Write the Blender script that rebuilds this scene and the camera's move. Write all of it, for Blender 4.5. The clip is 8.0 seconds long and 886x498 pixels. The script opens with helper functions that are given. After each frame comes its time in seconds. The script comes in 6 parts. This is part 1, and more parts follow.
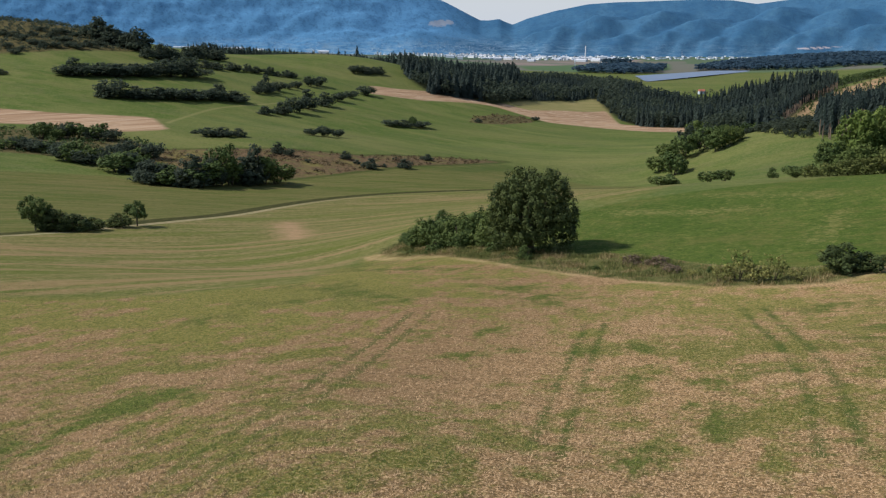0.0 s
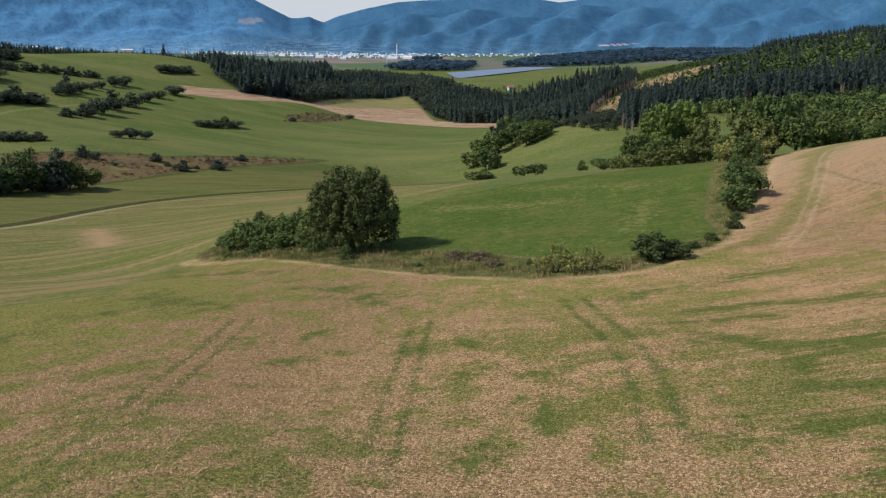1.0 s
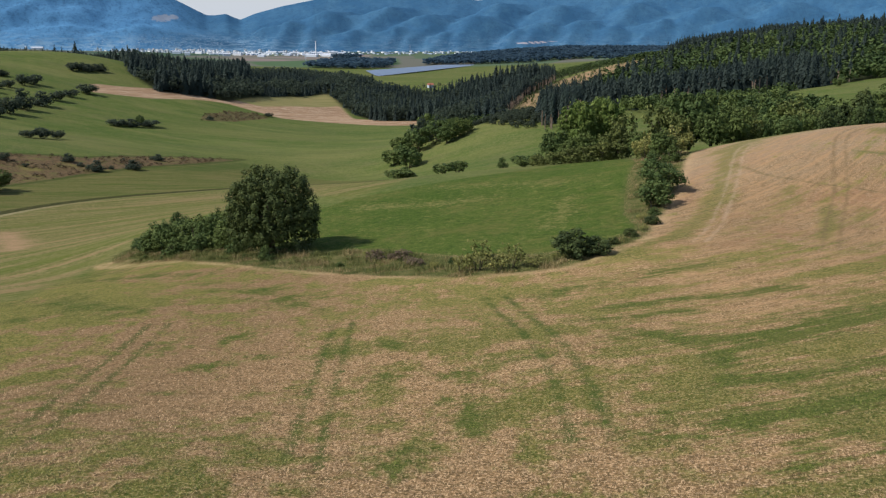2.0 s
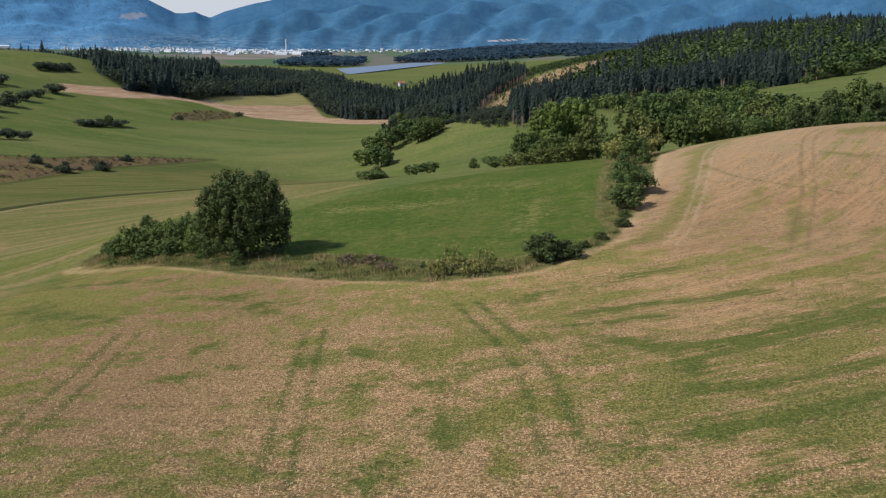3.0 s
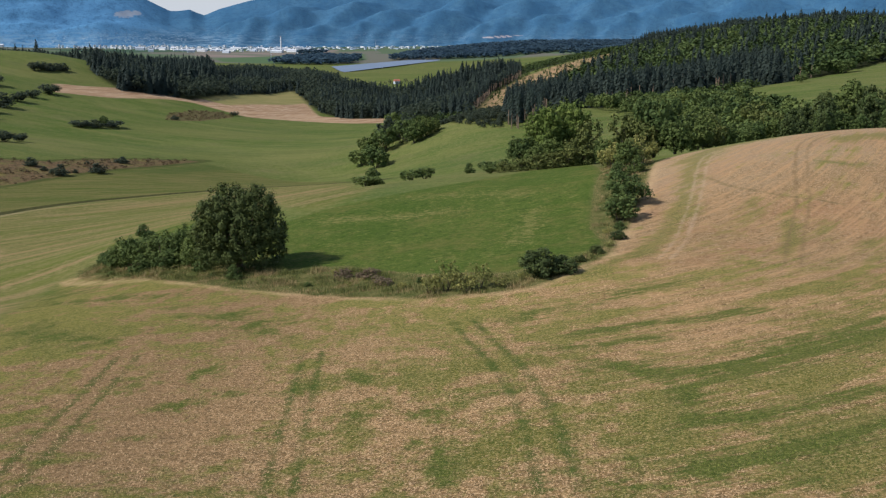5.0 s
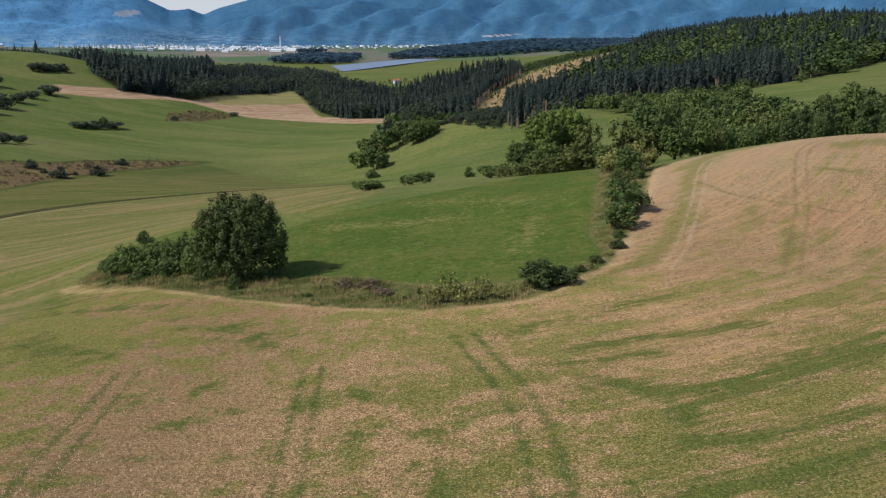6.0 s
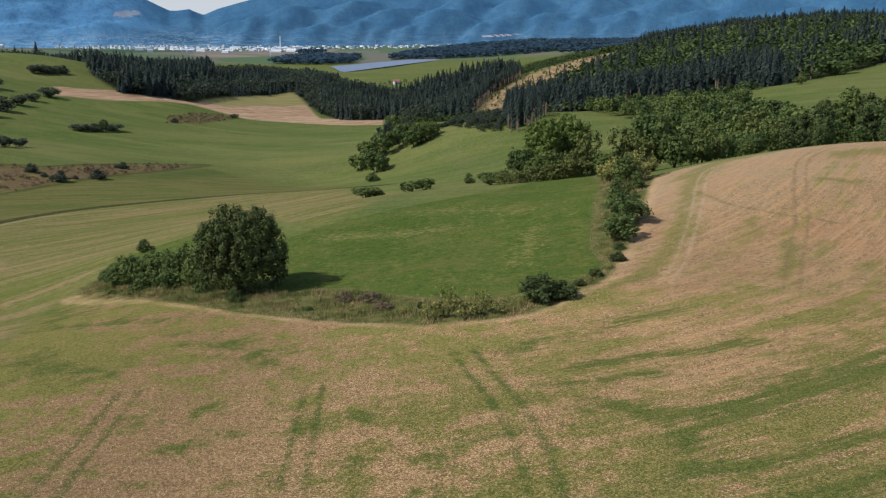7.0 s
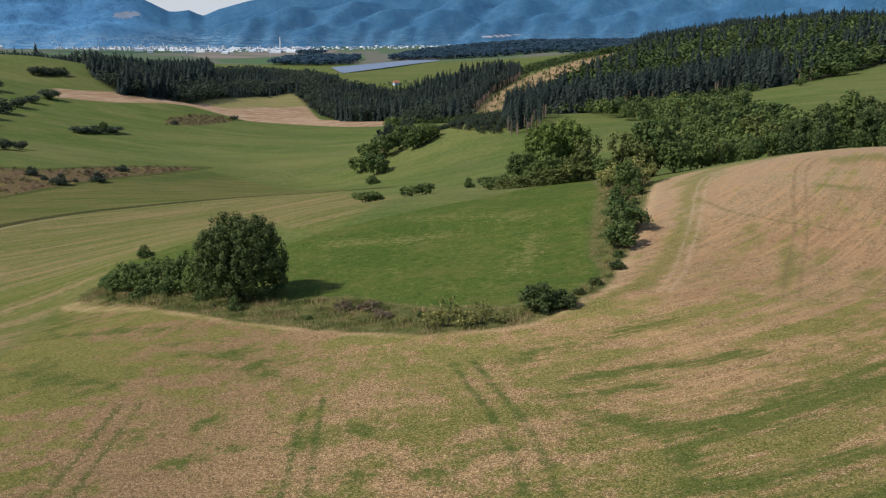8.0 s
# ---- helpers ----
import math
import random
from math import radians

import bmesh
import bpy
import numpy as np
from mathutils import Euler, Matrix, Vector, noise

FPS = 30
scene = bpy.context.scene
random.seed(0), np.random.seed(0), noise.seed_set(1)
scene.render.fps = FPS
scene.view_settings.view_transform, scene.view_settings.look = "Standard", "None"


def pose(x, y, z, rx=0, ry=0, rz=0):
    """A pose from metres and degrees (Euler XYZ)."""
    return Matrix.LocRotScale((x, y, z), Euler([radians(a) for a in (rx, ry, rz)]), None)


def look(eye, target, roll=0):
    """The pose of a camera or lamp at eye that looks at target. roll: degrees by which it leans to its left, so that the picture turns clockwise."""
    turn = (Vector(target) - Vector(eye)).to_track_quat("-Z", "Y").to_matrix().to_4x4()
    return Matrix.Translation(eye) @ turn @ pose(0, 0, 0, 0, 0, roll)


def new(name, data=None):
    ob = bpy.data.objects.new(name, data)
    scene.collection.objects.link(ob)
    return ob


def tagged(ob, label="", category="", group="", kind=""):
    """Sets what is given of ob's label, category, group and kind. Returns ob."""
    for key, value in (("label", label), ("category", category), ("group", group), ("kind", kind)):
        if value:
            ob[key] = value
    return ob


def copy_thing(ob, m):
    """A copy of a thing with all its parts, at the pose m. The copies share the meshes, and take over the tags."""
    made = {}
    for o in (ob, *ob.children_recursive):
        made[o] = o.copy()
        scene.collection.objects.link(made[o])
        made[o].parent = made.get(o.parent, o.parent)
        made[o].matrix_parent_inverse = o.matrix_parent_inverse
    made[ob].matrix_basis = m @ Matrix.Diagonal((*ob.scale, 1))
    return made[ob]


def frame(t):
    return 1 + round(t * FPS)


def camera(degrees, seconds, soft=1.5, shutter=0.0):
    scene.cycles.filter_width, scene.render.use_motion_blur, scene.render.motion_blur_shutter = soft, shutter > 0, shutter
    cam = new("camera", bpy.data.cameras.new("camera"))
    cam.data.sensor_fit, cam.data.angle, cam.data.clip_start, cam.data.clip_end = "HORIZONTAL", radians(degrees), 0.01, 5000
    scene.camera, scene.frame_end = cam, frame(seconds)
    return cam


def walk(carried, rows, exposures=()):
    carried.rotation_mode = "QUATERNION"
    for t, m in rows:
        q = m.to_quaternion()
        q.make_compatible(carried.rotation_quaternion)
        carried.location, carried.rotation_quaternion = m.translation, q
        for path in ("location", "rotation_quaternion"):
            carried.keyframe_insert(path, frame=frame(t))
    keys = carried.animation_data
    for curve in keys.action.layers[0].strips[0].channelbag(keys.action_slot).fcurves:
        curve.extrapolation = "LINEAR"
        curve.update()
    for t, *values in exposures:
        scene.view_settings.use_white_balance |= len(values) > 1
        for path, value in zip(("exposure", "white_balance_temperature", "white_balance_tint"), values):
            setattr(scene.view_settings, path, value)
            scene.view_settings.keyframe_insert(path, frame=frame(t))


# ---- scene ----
# camera: a drone that pans to the right, then climbs
cam = camera(46.0, 8.0, soft=1.3)
# seconds, x, y, z, yaw, pitch, roll
PATH = [
    (0, 0.57, -2.12, 28.62, 16.278, -12.111, 0.107),
    (0.5, 0.01, -1.5, 28.58, 10.387, -12.159, 0.188),
    (1, -0.05, -1, 28.58, 6.146, -12.211, 0.113),
    (1.5, -0.09, -0.19, 28.42, 2.88, -12.26, 0.263),
    (1.7, -0.08, -0.15, 28.45, 2.37, -12.28, 0.26),
    (2.8, 0, 0, 29.15, 0.42, -12.42, 0.22),
    (3, 0.01, 0.02, 29.39, 0.214, -12.438, 0.198),
    (3.5, 0, 0, 30, 0.049, -12.499, 0.14),
    (4, 0.01, 0.01, 30.6, 0.015, -12.551, 0.069),
    (4.5, 0, -0.02, 31.22, -0.001, -12.595, 0.014),
    (6, -0.02, 0.06, 33.4, -0.017, -12.726, -0.138),
    (6.5, -0, 0.17, 34.45, -0.012, -12.75, -0.185),
    (7, 0.01, 0.2, 35.27, -0.003, -12.745, -0.219),
    (7.5, 0.02, 0.35, 35.87, -0.004, -12.728, -0.233),
    (8, 0.04, 0.3, 36.4, 0, -12.73, -0.287),
]
walk(cam, [(t, pose(x, y, z, 90 + pitch, 0, yaw) @ pose(0, 0, 0, 0, 0, roll)) for t, x, y, z, yaw, pitch, roll in PATH])

# ---- world, sun ----
SUN_ELEVATION, SUN_FROM = radians(45), Vector((-0.96, -0.28, 0)).normalized()
world = bpy.data.worlds.new("sky")
scene.world = world
world.use_nodes = True
wt = world.node_tree
sky = wt.nodes.new("ShaderNodeTexSky")
sky.sky_type, sky.sun_disc, sky.sun_elevation = "NISHITA", False, SUN_ELEVATION
sky.sun_rotation = math.atan2(SUN_FROM.x, SUN_FROM.y)
sky.air_density, sky.dust_density, sky.ozone_density = 1.0, 0.4, 2.0
background = wt.nodes["Background"]
cloud = wt.nodes.new("ShaderNodeTexNoise")
cloud.inputs["Scale"].default_value, cloud.inputs["Detail"].default_value = 3.0, 6
cover = wt.nodes.new("ShaderNodeMapRange")
cover.inputs["From Min"].default_value, cover.inputs["From Max"].default_value = 0.40, 0.62
cover.inputs["To Max"].default_value = 0.40
wt.links.new(cloud.outputs["Fac"], cover.inputs["Value"])
# summer haze that brightens the sky towards the horizon
ray = wt.nodes.new("ShaderNodeTexCoord")
split = wt.nodes.new("ShaderNodeSeparateXYZ")
wt.links.new(ray.outputs["Generated"], split.inputs[0])
haze = wt.nodes.new("ShaderNodeMapRange")
haze.inputs["From Min"].default_value, haze.inputs["From Max"].default_value = 0.0, 0.22
haze.inputs["To Min"].default_value, haze.inputs["To Max"].default_value = 1.0, 0.0
wt.links.new(split.outputs[2], haze.inputs["Value"])
most = wt.nodes.new("ShaderNodeMath")
most.operation = "MAXIMUM"
wt.links.new(cover.outputs[0], most.inputs[0])
wt.links.new(haze.outputs[0], most.inputs[1])
heaven = wt.nodes.new("ShaderNodeMix")
heaven.data_type = "RGBA"
heaven.inputs[7].default_value = (4.6, 5.0, 5.6, 1)
wt.links.new(most.outputs[0], heaven.inputs[0])
wt.links.new(sky.outputs[0], heaven.inputs[6])
wt.links.new(heaven.outputs[2], background.inputs[0])
background.inputs[1].default_value = 0.128
sun_data = bpy.data.lights.new("sun", "SUN")
sun_data.energy, sun_data.angle, sun_data.color = 4.75, radians(0.55), (1.0, 0.955, 0.91)
sun = new("sun", sun_data)
sun.matrix_world = look(SUN_FROM * math.cos(SUN_ELEVATION) * 300 + Vector((0, 0, math.sin(SUN_ELEVATION) * 300)), (0, 0, 0))
scene.view_settings.exposure = 0.0


# ---- materials ----
class Shade:
    """A node material under construction."""

    def __init__(self, name, roughness=0.8, specular=0.25):
        self.mat = bpy.data.materials.new(name)
        self.mat.use_nodes = True
        self.tree = self.mat.node_tree
        self.bsdf = self.tree.nodes["Principled BSDF"]
        self.bsdf.inputs["Roughness"].default_value = roughness
        self.bsdf.inputs["Specular IOR Level"].default_value = specular

    def put(self, socket, value):
        if isinstance(value, bpy.types.NodeSocket):
            self.tree.links.new(value, socket)
        elif isinstance(value, (tuple, list)) and len(value) == 3 and socket.type == "RGBA":
            socket.default_value = (*value, 1)
        else:
            socket.default_value = value

    def place(self, scale=(1, 1, 1), turn=0.0):
        geo = self.tree.nodes.new("ShaderNodeNewGeometry")
        m = self.tree.nodes.new("ShaderNodeMapping")
        m.vector_type = "TEXTURE"
        m.inputs["Scale"].default_value, m.inputs["Rotation"].default_value = [1 / c for c in scale], (0, 0, -turn)
        self.tree.links.new(geo.outputs["Position"], m.inputs["Vector"])
        return m.outputs[0]

    def noise(self, scale, detail=4.0, rough=0.6, at=None, twist=0.0):
        n = self.tree.nodes.new("ShaderNodeTexNoise")
        self.put(n.inputs["Vector"], at or self.place())
        n.inputs["Scale"].default_value, n.inputs["Detail"].default_value = scale, detail
        n.inputs["Roughness"].default_value, n.inputs["Distortion"].default_value = rough, twist
        return n.outputs["Fac"]

    def cells(self, scale, at=None):
        n = self.tree.nodes.new("ShaderNodeTexVoronoi")
        self.put(n.inputs["Vector"], at or self.place())
        n.inputs["Scale"].default_value = scale
        return n

    def band(self, value, low, high, out_low=0.0, out_high=1.0):
        n = self.tree.nodes.new("ShaderNodeMapRange")
        n.interpolation_type = "SMOOTHSTEP"
        for key, v in zip(("Value", "From Min", "From Max", "To Min", "To Max"), (value, low, high, out_low, out_high)):
            self.put(n.inputs[key], v)
        return n.outputs[0]

    def calc(self, op, a, b=0.0, c=0.0):
        n = self.tree.nodes.new("ShaderNodeMath")
        n.operation = op
        for i, v in enumerate((a, b, c)):
            self.put(n.inputs[i], v)
        return n.outputs[0]

    def mix(self, fac, a, b, blend="MIX"):
        n = self.tree.nodes.new("ShaderNodeMix")
        n.data_type, n.blend_type = "RGBA", blend
        self.put(n.inputs[0], fac), self.put(n.inputs[6], a), self.put(n.inputs[7], b)
        return n.outputs[2]

    def attr(self, name):
        n = self.tree.nodes.new("ShaderNodeAttribute")
        n.attribute_name = name
        return n.outputs["Fac"]

    def chance(self):
        return self.tree.nodes.new("ShaderNodeObjectInfo").outputs["Random"]

    def bump(self, height, distance, strength=1.0):
        n = self.tree.nodes.new("ShaderNodeBump")
        n.inputs["Distance"].default_value, n.inputs["Strength"].default_value = distance, strength
        self.put(n.inputs["Height"], height)
        self.put(self.bsdf.inputs["Normal"], n.outputs[0])

    def done(self, colour):
        self.put(self.bsdf.inputs["Base Color"], colour)
        return self.mat


def foliage_material(name, dark, light, rough=0.6, scale=0.6, through_leaf=0.12, bright=0.25, vary=0.28):
    dark, light = ((1.2 * r, 1.2 * g, 1.35 * b) for r, g, b in (dark, light))
    s = Shade(name, rough, 0.06)
    n = s.noise(scale, 3, 0.6)
    base = s.mix(s.band(n, 0.35, 0.65), dark, light)
    v = s.attr("tint")
    out = s.mix(s.band(v, 0.2, 0.9, 0.0, 0.75), base, tuple(c * 0.85 for c in dark))
    out = s.mix(s.band(v, 0.0, 0.30, bright, 0.0), out, (light[0] * 1.5, light[1] * 1.3, light[2] * 1.1))
    r = s.chance()
    leaf = s.mix(s.band(r, 0.35, 1.0, 0.0, vary), out, (light[0] * 1.35, light[1] * 1.2, light[2]))
    # light that shines through the leaves
    glow, both = s.tree.nodes.new("ShaderNodeBsdfTranslucent"), s.tree.nodes.new("ShaderNodeMixShader")
    s.put(glow.inputs["Color"], leaf)
    both.inputs[0].default_value = through_leaf
    s.tree.links.new(s.bsdf.outputs[0], both.inputs[1])
    s.tree.links.new(glow.outputs[0], both.inputs[2])
    s.tree.links.new(both.outputs[0], s.tree.nodes["Material Output"].inputs["Surface"])
    return s.done(leaf)


def stubble_tones(s):
    """Straw, regrowth and where the regrowth stands: thin growth in bands that bend round the slope, and rich streaks."""
    fine, clod, fleck = s.noise(2.6, 6, 0.75), s.noise(0.55, 5, 0.65), s.noise(6.0, 4, 0.7)
    xyz = s.tree.nodes.new("ShaderNodeSeparateXYZ")
    s.put(xyz.inputs[0], s.place())
    east, north = xyz.outputs[0], xyz.outputs[1]
    turn = s.calc("MAXIMUM", s.calc("ADD", east, 4.0), 0.0)
    along = s.calc("MULTIPLY_ADD", s.calc("MULTIPLY", turn, turn), -0.0098, north)
    bands = []
    for squeeze in (0.16, 0.24, 0.06):
        c = s.tree.nodes.new("ShaderNodeCombineXYZ")
        s.put(c.inputs[0], s.calc("MULTIPLY", east, squeeze))
        s.put(c.inputs[1], along)
        bands.append(c.outputs[0])
    run = s.noise(0.13, 5, 0.62, bands[0], 0.5)
    run2 = s.noise(0.62, 5, 0.7, bands[1], 0.3)
    run3 = s.noise(1.1, 4, 0.75, bands[2])
    patch = s.noise(0.06, 4, 0.6)
    # cut straw: rows, clods, flecks of chaff
    ripe = s.mix(s.band(run2, 0.3, 0.7), (0.262, 0.156, 0.072), (0.372, 0.228, 0.112))
    ripe = s.mix(s.band(fine, 0.36, 0.60), (0.150, 0.098, 0.046), ripe)
    ripe = s.mix(s.band(fleck, 0.37, 0.48, 0.9, 0.0), ripe, (0.075, 0.054, 0.026))
    ripe = s.mix(s.band(fleck, 0.54, 0.61, 0.0, 0.9), ripe, (0.66, 0.46, 0.265))
    tuft = s.noise(1.5, 4, 0.75)
    ripe = s.mix(s.band(tuft, 0.36, 0.48, 0.7, 0), ripe, (0.112, 0.078, 0.036))
    ripe = s.mix(s.band(tuft, 0.54, 0.66, 0, 0.5), ripe, (0.47, 0.305, 0.158))
    light = s.band(s.calc("MULTIPLY_ADD", east, 0.7, north), 125, 165)
    drills = s.noise(0.9, 4, 0.6, s.place((1.0, 0.06, 1), 0.36))
    ripe = s.mix(s.calc("MULTIPLY", light, s.band(drills, 0.34, 0.66, 0.1, 0.28)), ripe, (0.285, 0.188, 0.110))
    ripe = s.mix(s.calc("MULTIPLY", light, s.band(s.noise(0.07, 5, 0.7), 0.46, 0.64, 0, 0.75)), ripe, (0.300, 0.164, 0.088))
    ripe = s.mix(s.calc("MULTIPLY", light, s.band(s.noise(1.1, 5, 0.8), 0.38, 0.50, 0.85, 0)), ripe, (0.15, 0.098, 0.050))
    ripe = s.mix(s.calc("MULTIPLY", light, s.band(s.noise(1.7, 4, 0.8), 0.54, 0.65, 0, 0.6)), ripe, (0.46, 0.33, 0.21))
    crest = s.band(s.calc("MULTIPLY_ADD", s.calc("SUBTRACT", patch, 0.5), 60, s.calc("MULTIPLY_ADD", east, -0.55, north)), 128, 165)
    ripe = s.mix(s.calc("MULTIPLY", s.calc("MULTIPLY", crest, light), 0.5), ripe, (0.37, 0.275, 0.178))
    ripe = s.mix(s.calc("MULTIPLY", s.band(east, 4, 22), s.band(run2, 0.45, 0.62, 0, 0.6)), ripe, (0.42, 0.250, 0.126))
    ripe = s.mix(s.band(east, -4, -26, 0, 0.58), ripe, s.mix(s.band(fine, 0.36, 0.62), (0.105, 0.070, 0.036), (0.235, 0.145, 0.078)))
    ripe = s.mix(s.calc("MULTIPLY", light, 0.16), ripe, (0.13, 0.088, 0.050))
    # thin regrowth, yellowish higher up
    sprout = s.mix(s.band(fine, 0.35, 0.65), (0.046, 0.076, 0.010), (0.118, 0.138, 0.021))
    sprout = s.mix(s.band(fleck, 0.36, 0.46, 0.6, 0.0), sprout, (0.026, 0.040, 0.009))
    sprout = s.mix(s.band(fleck, 0.56, 0.63, 0.0, 0.6), sprout, (0.32, 0.26, 0.105))
    upper = s.band(s.calc("MULTIPLY_ADD", east, -0.45, north), 78, 104)
    sprout = s.mix(s.calc("MULTIPLY", upper, 0.5), sprout, s.mix(s.band(fine, 0.38, 0.6), (0.088, 0.112, 0.018), (0.205, 0.205, 0.046)))
    slope = s.band(east, 3, 18, 0.15, 1.0)
    level = s.calc("SUBTRACT", 1.15, slope)
    growth = s.calc("MULTIPLY", s.calc("SUBTRACT", run, 0.5), s.calc("MULTIPLY_ADD", slope, 0.5, 0.2))
    growth = s.calc("MULTIPLY_ADD", s.calc("SUBTRACT", run2, 0.5), s.calc("MULTIPLY", slope, 0.55), growth)
    clump = s.noise(0.30, 5, 0.72, s.place((1.0, 0.5, 1), 0.08), 0.3)
    growth = s.calc("MULTIPLY_ADD", s.calc("SUBTRACT", clump, 0.5), s.calc("MULTIPLY", level, 0.75), growth)
    growth = s.calc("ADD", growth, s.calc("MULTIPLY", s.calc("SUBTRACT", patch, 0.5), 0.50))
    growth = s.calc("MULTIPLY_ADD", s.calc("SUBTRACT", s.noise(0.22, 5, 0.7), 0.5), 0.40, growth)
    middle = s.calc("MULTIPLY", s.band(east, -11, -3), s.band(east, 10, 20, 1, 0))
    growth = s.calc("MULTIPLY_ADD", middle, 0.025, growth)
    growth = s.calc("MULTIPLY_ADD", upper, s.band(s.noise(0.035, 3, 0.5), 0.4, 0.62, -0.01, 0.07), s.calc("ADD", growth, 0.515))
    growth = s.calc("MULTIPLY_ADD", s.band(s.calc("MULTIPLY_ADD", east, -0.6, north), 104, 138), s.band(east, -14, -50, 0, 0.10), growth)
    growth = s.calc("MULTIPLY_ADD", s.calc("SUBTRACT", run3, 0.5), s.calc("MULTIPLY", slope, 0.28), growth)
    cut = s.calc("MULTIPLY_ADD", light, 0.125, s.band(east, -14, 8, 0.560, 0.527))
    uneven = s.calc("ADD", s.calc("MULTIPLY", s.calc("SUBTRACT", clod, 0.5), 0.26), s.calc("MULTIPLY", s.calc("SUBTRACT", fine, 0.5), 0.34))
    growth = s.calc("MULTIPLY_ADD", s.band(s.calc("MULTIPLY_ADD", north, 0.2, east), -6, -30), 0.048, growth)
    thin = s.band(s.calc("MULTIPLY_ADD", uneven, 0.7, growth), s.calc("SUBTRACT", cut, 0.07), s.calc("ADD", cut, 0.08), 0.03, 0.95)
    thin = s.calc("MULTIPLY", thin, s.band(s.calc("MULTIPLY_ADD", fleck, 0.5, s.calc("MULTIPLY", fine, 0.5)), 0.36, 0.60, 1.0, 0.7))
    # rich streaks along the drilling
    rich = s.calc("MULTIPLY_ADD", s.calc("SUBTRACT", run2, 0.5), s.calc("MULTIPLY", slope, 4.5), s.attr("lush"))
    rich = s.calc("MULTIPLY_ADD", s.calc("SUBTRACT", run3, 0.5), s.calc("MULTIPLY", slope, 5.0), rich)
    rich = s.calc("MULTIPLY_ADD", s.calc("SUBTRACT", clump, 0.5), s.calc("MULTIPLY", level, 9.0), rich)
    rich = s.calc("MULTIPLY_ADD", s.calc("SUBTRACT", clod, 0.5), 2.6, rich)
    rich = s.calc("MULTIPLY_ADD", s.calc("SUBTRACT", fine, 0.5), 2.4, rich)
    rich = s.calc("MULTIPLY_ADD", s.calc("SUBTRACT", s.noise(0.24, 4, 0.65, bands[0], 0.6), 0.5), s.calc("MULTIPLY", slope, 5.0), rich)
    rich = s.calc("MULTIPLY_ADD", s.calc("SUBTRACT", s.noise(0.28, 4, 0.65), 0.5), 3.5, rich)
    rich = s.band(rich, -1.2, 0.8)
    deep = s.mix(s.band(fine, 0.36, 0.62), (0.028, 0.060, 0.010), (0.066, 0.100, 0.017))
    deep = s.mix(s.band(fleck, 0.36, 0.46, 0.5, 0.0), deep, (0.018, 0.036, 0.007))
    deep = s.mix(s.band(fleck, 0.57, 0.64, 0.0, 0.5), deep, (0.24, 0.215, 0.075))
    sprout = s.mix(s.calc("MULTIPLY", rich, s.calc("MULTIPLY_ADD", light, -0.5, 0.9)), sprout, deep)
    green = s.calc("MAXIMUM", thin, s.calc("MULTIPLY", rich, s.calc("MULTIPLY_ADD", light, -0.3, 0.95)))
    return ripe, sprout, green


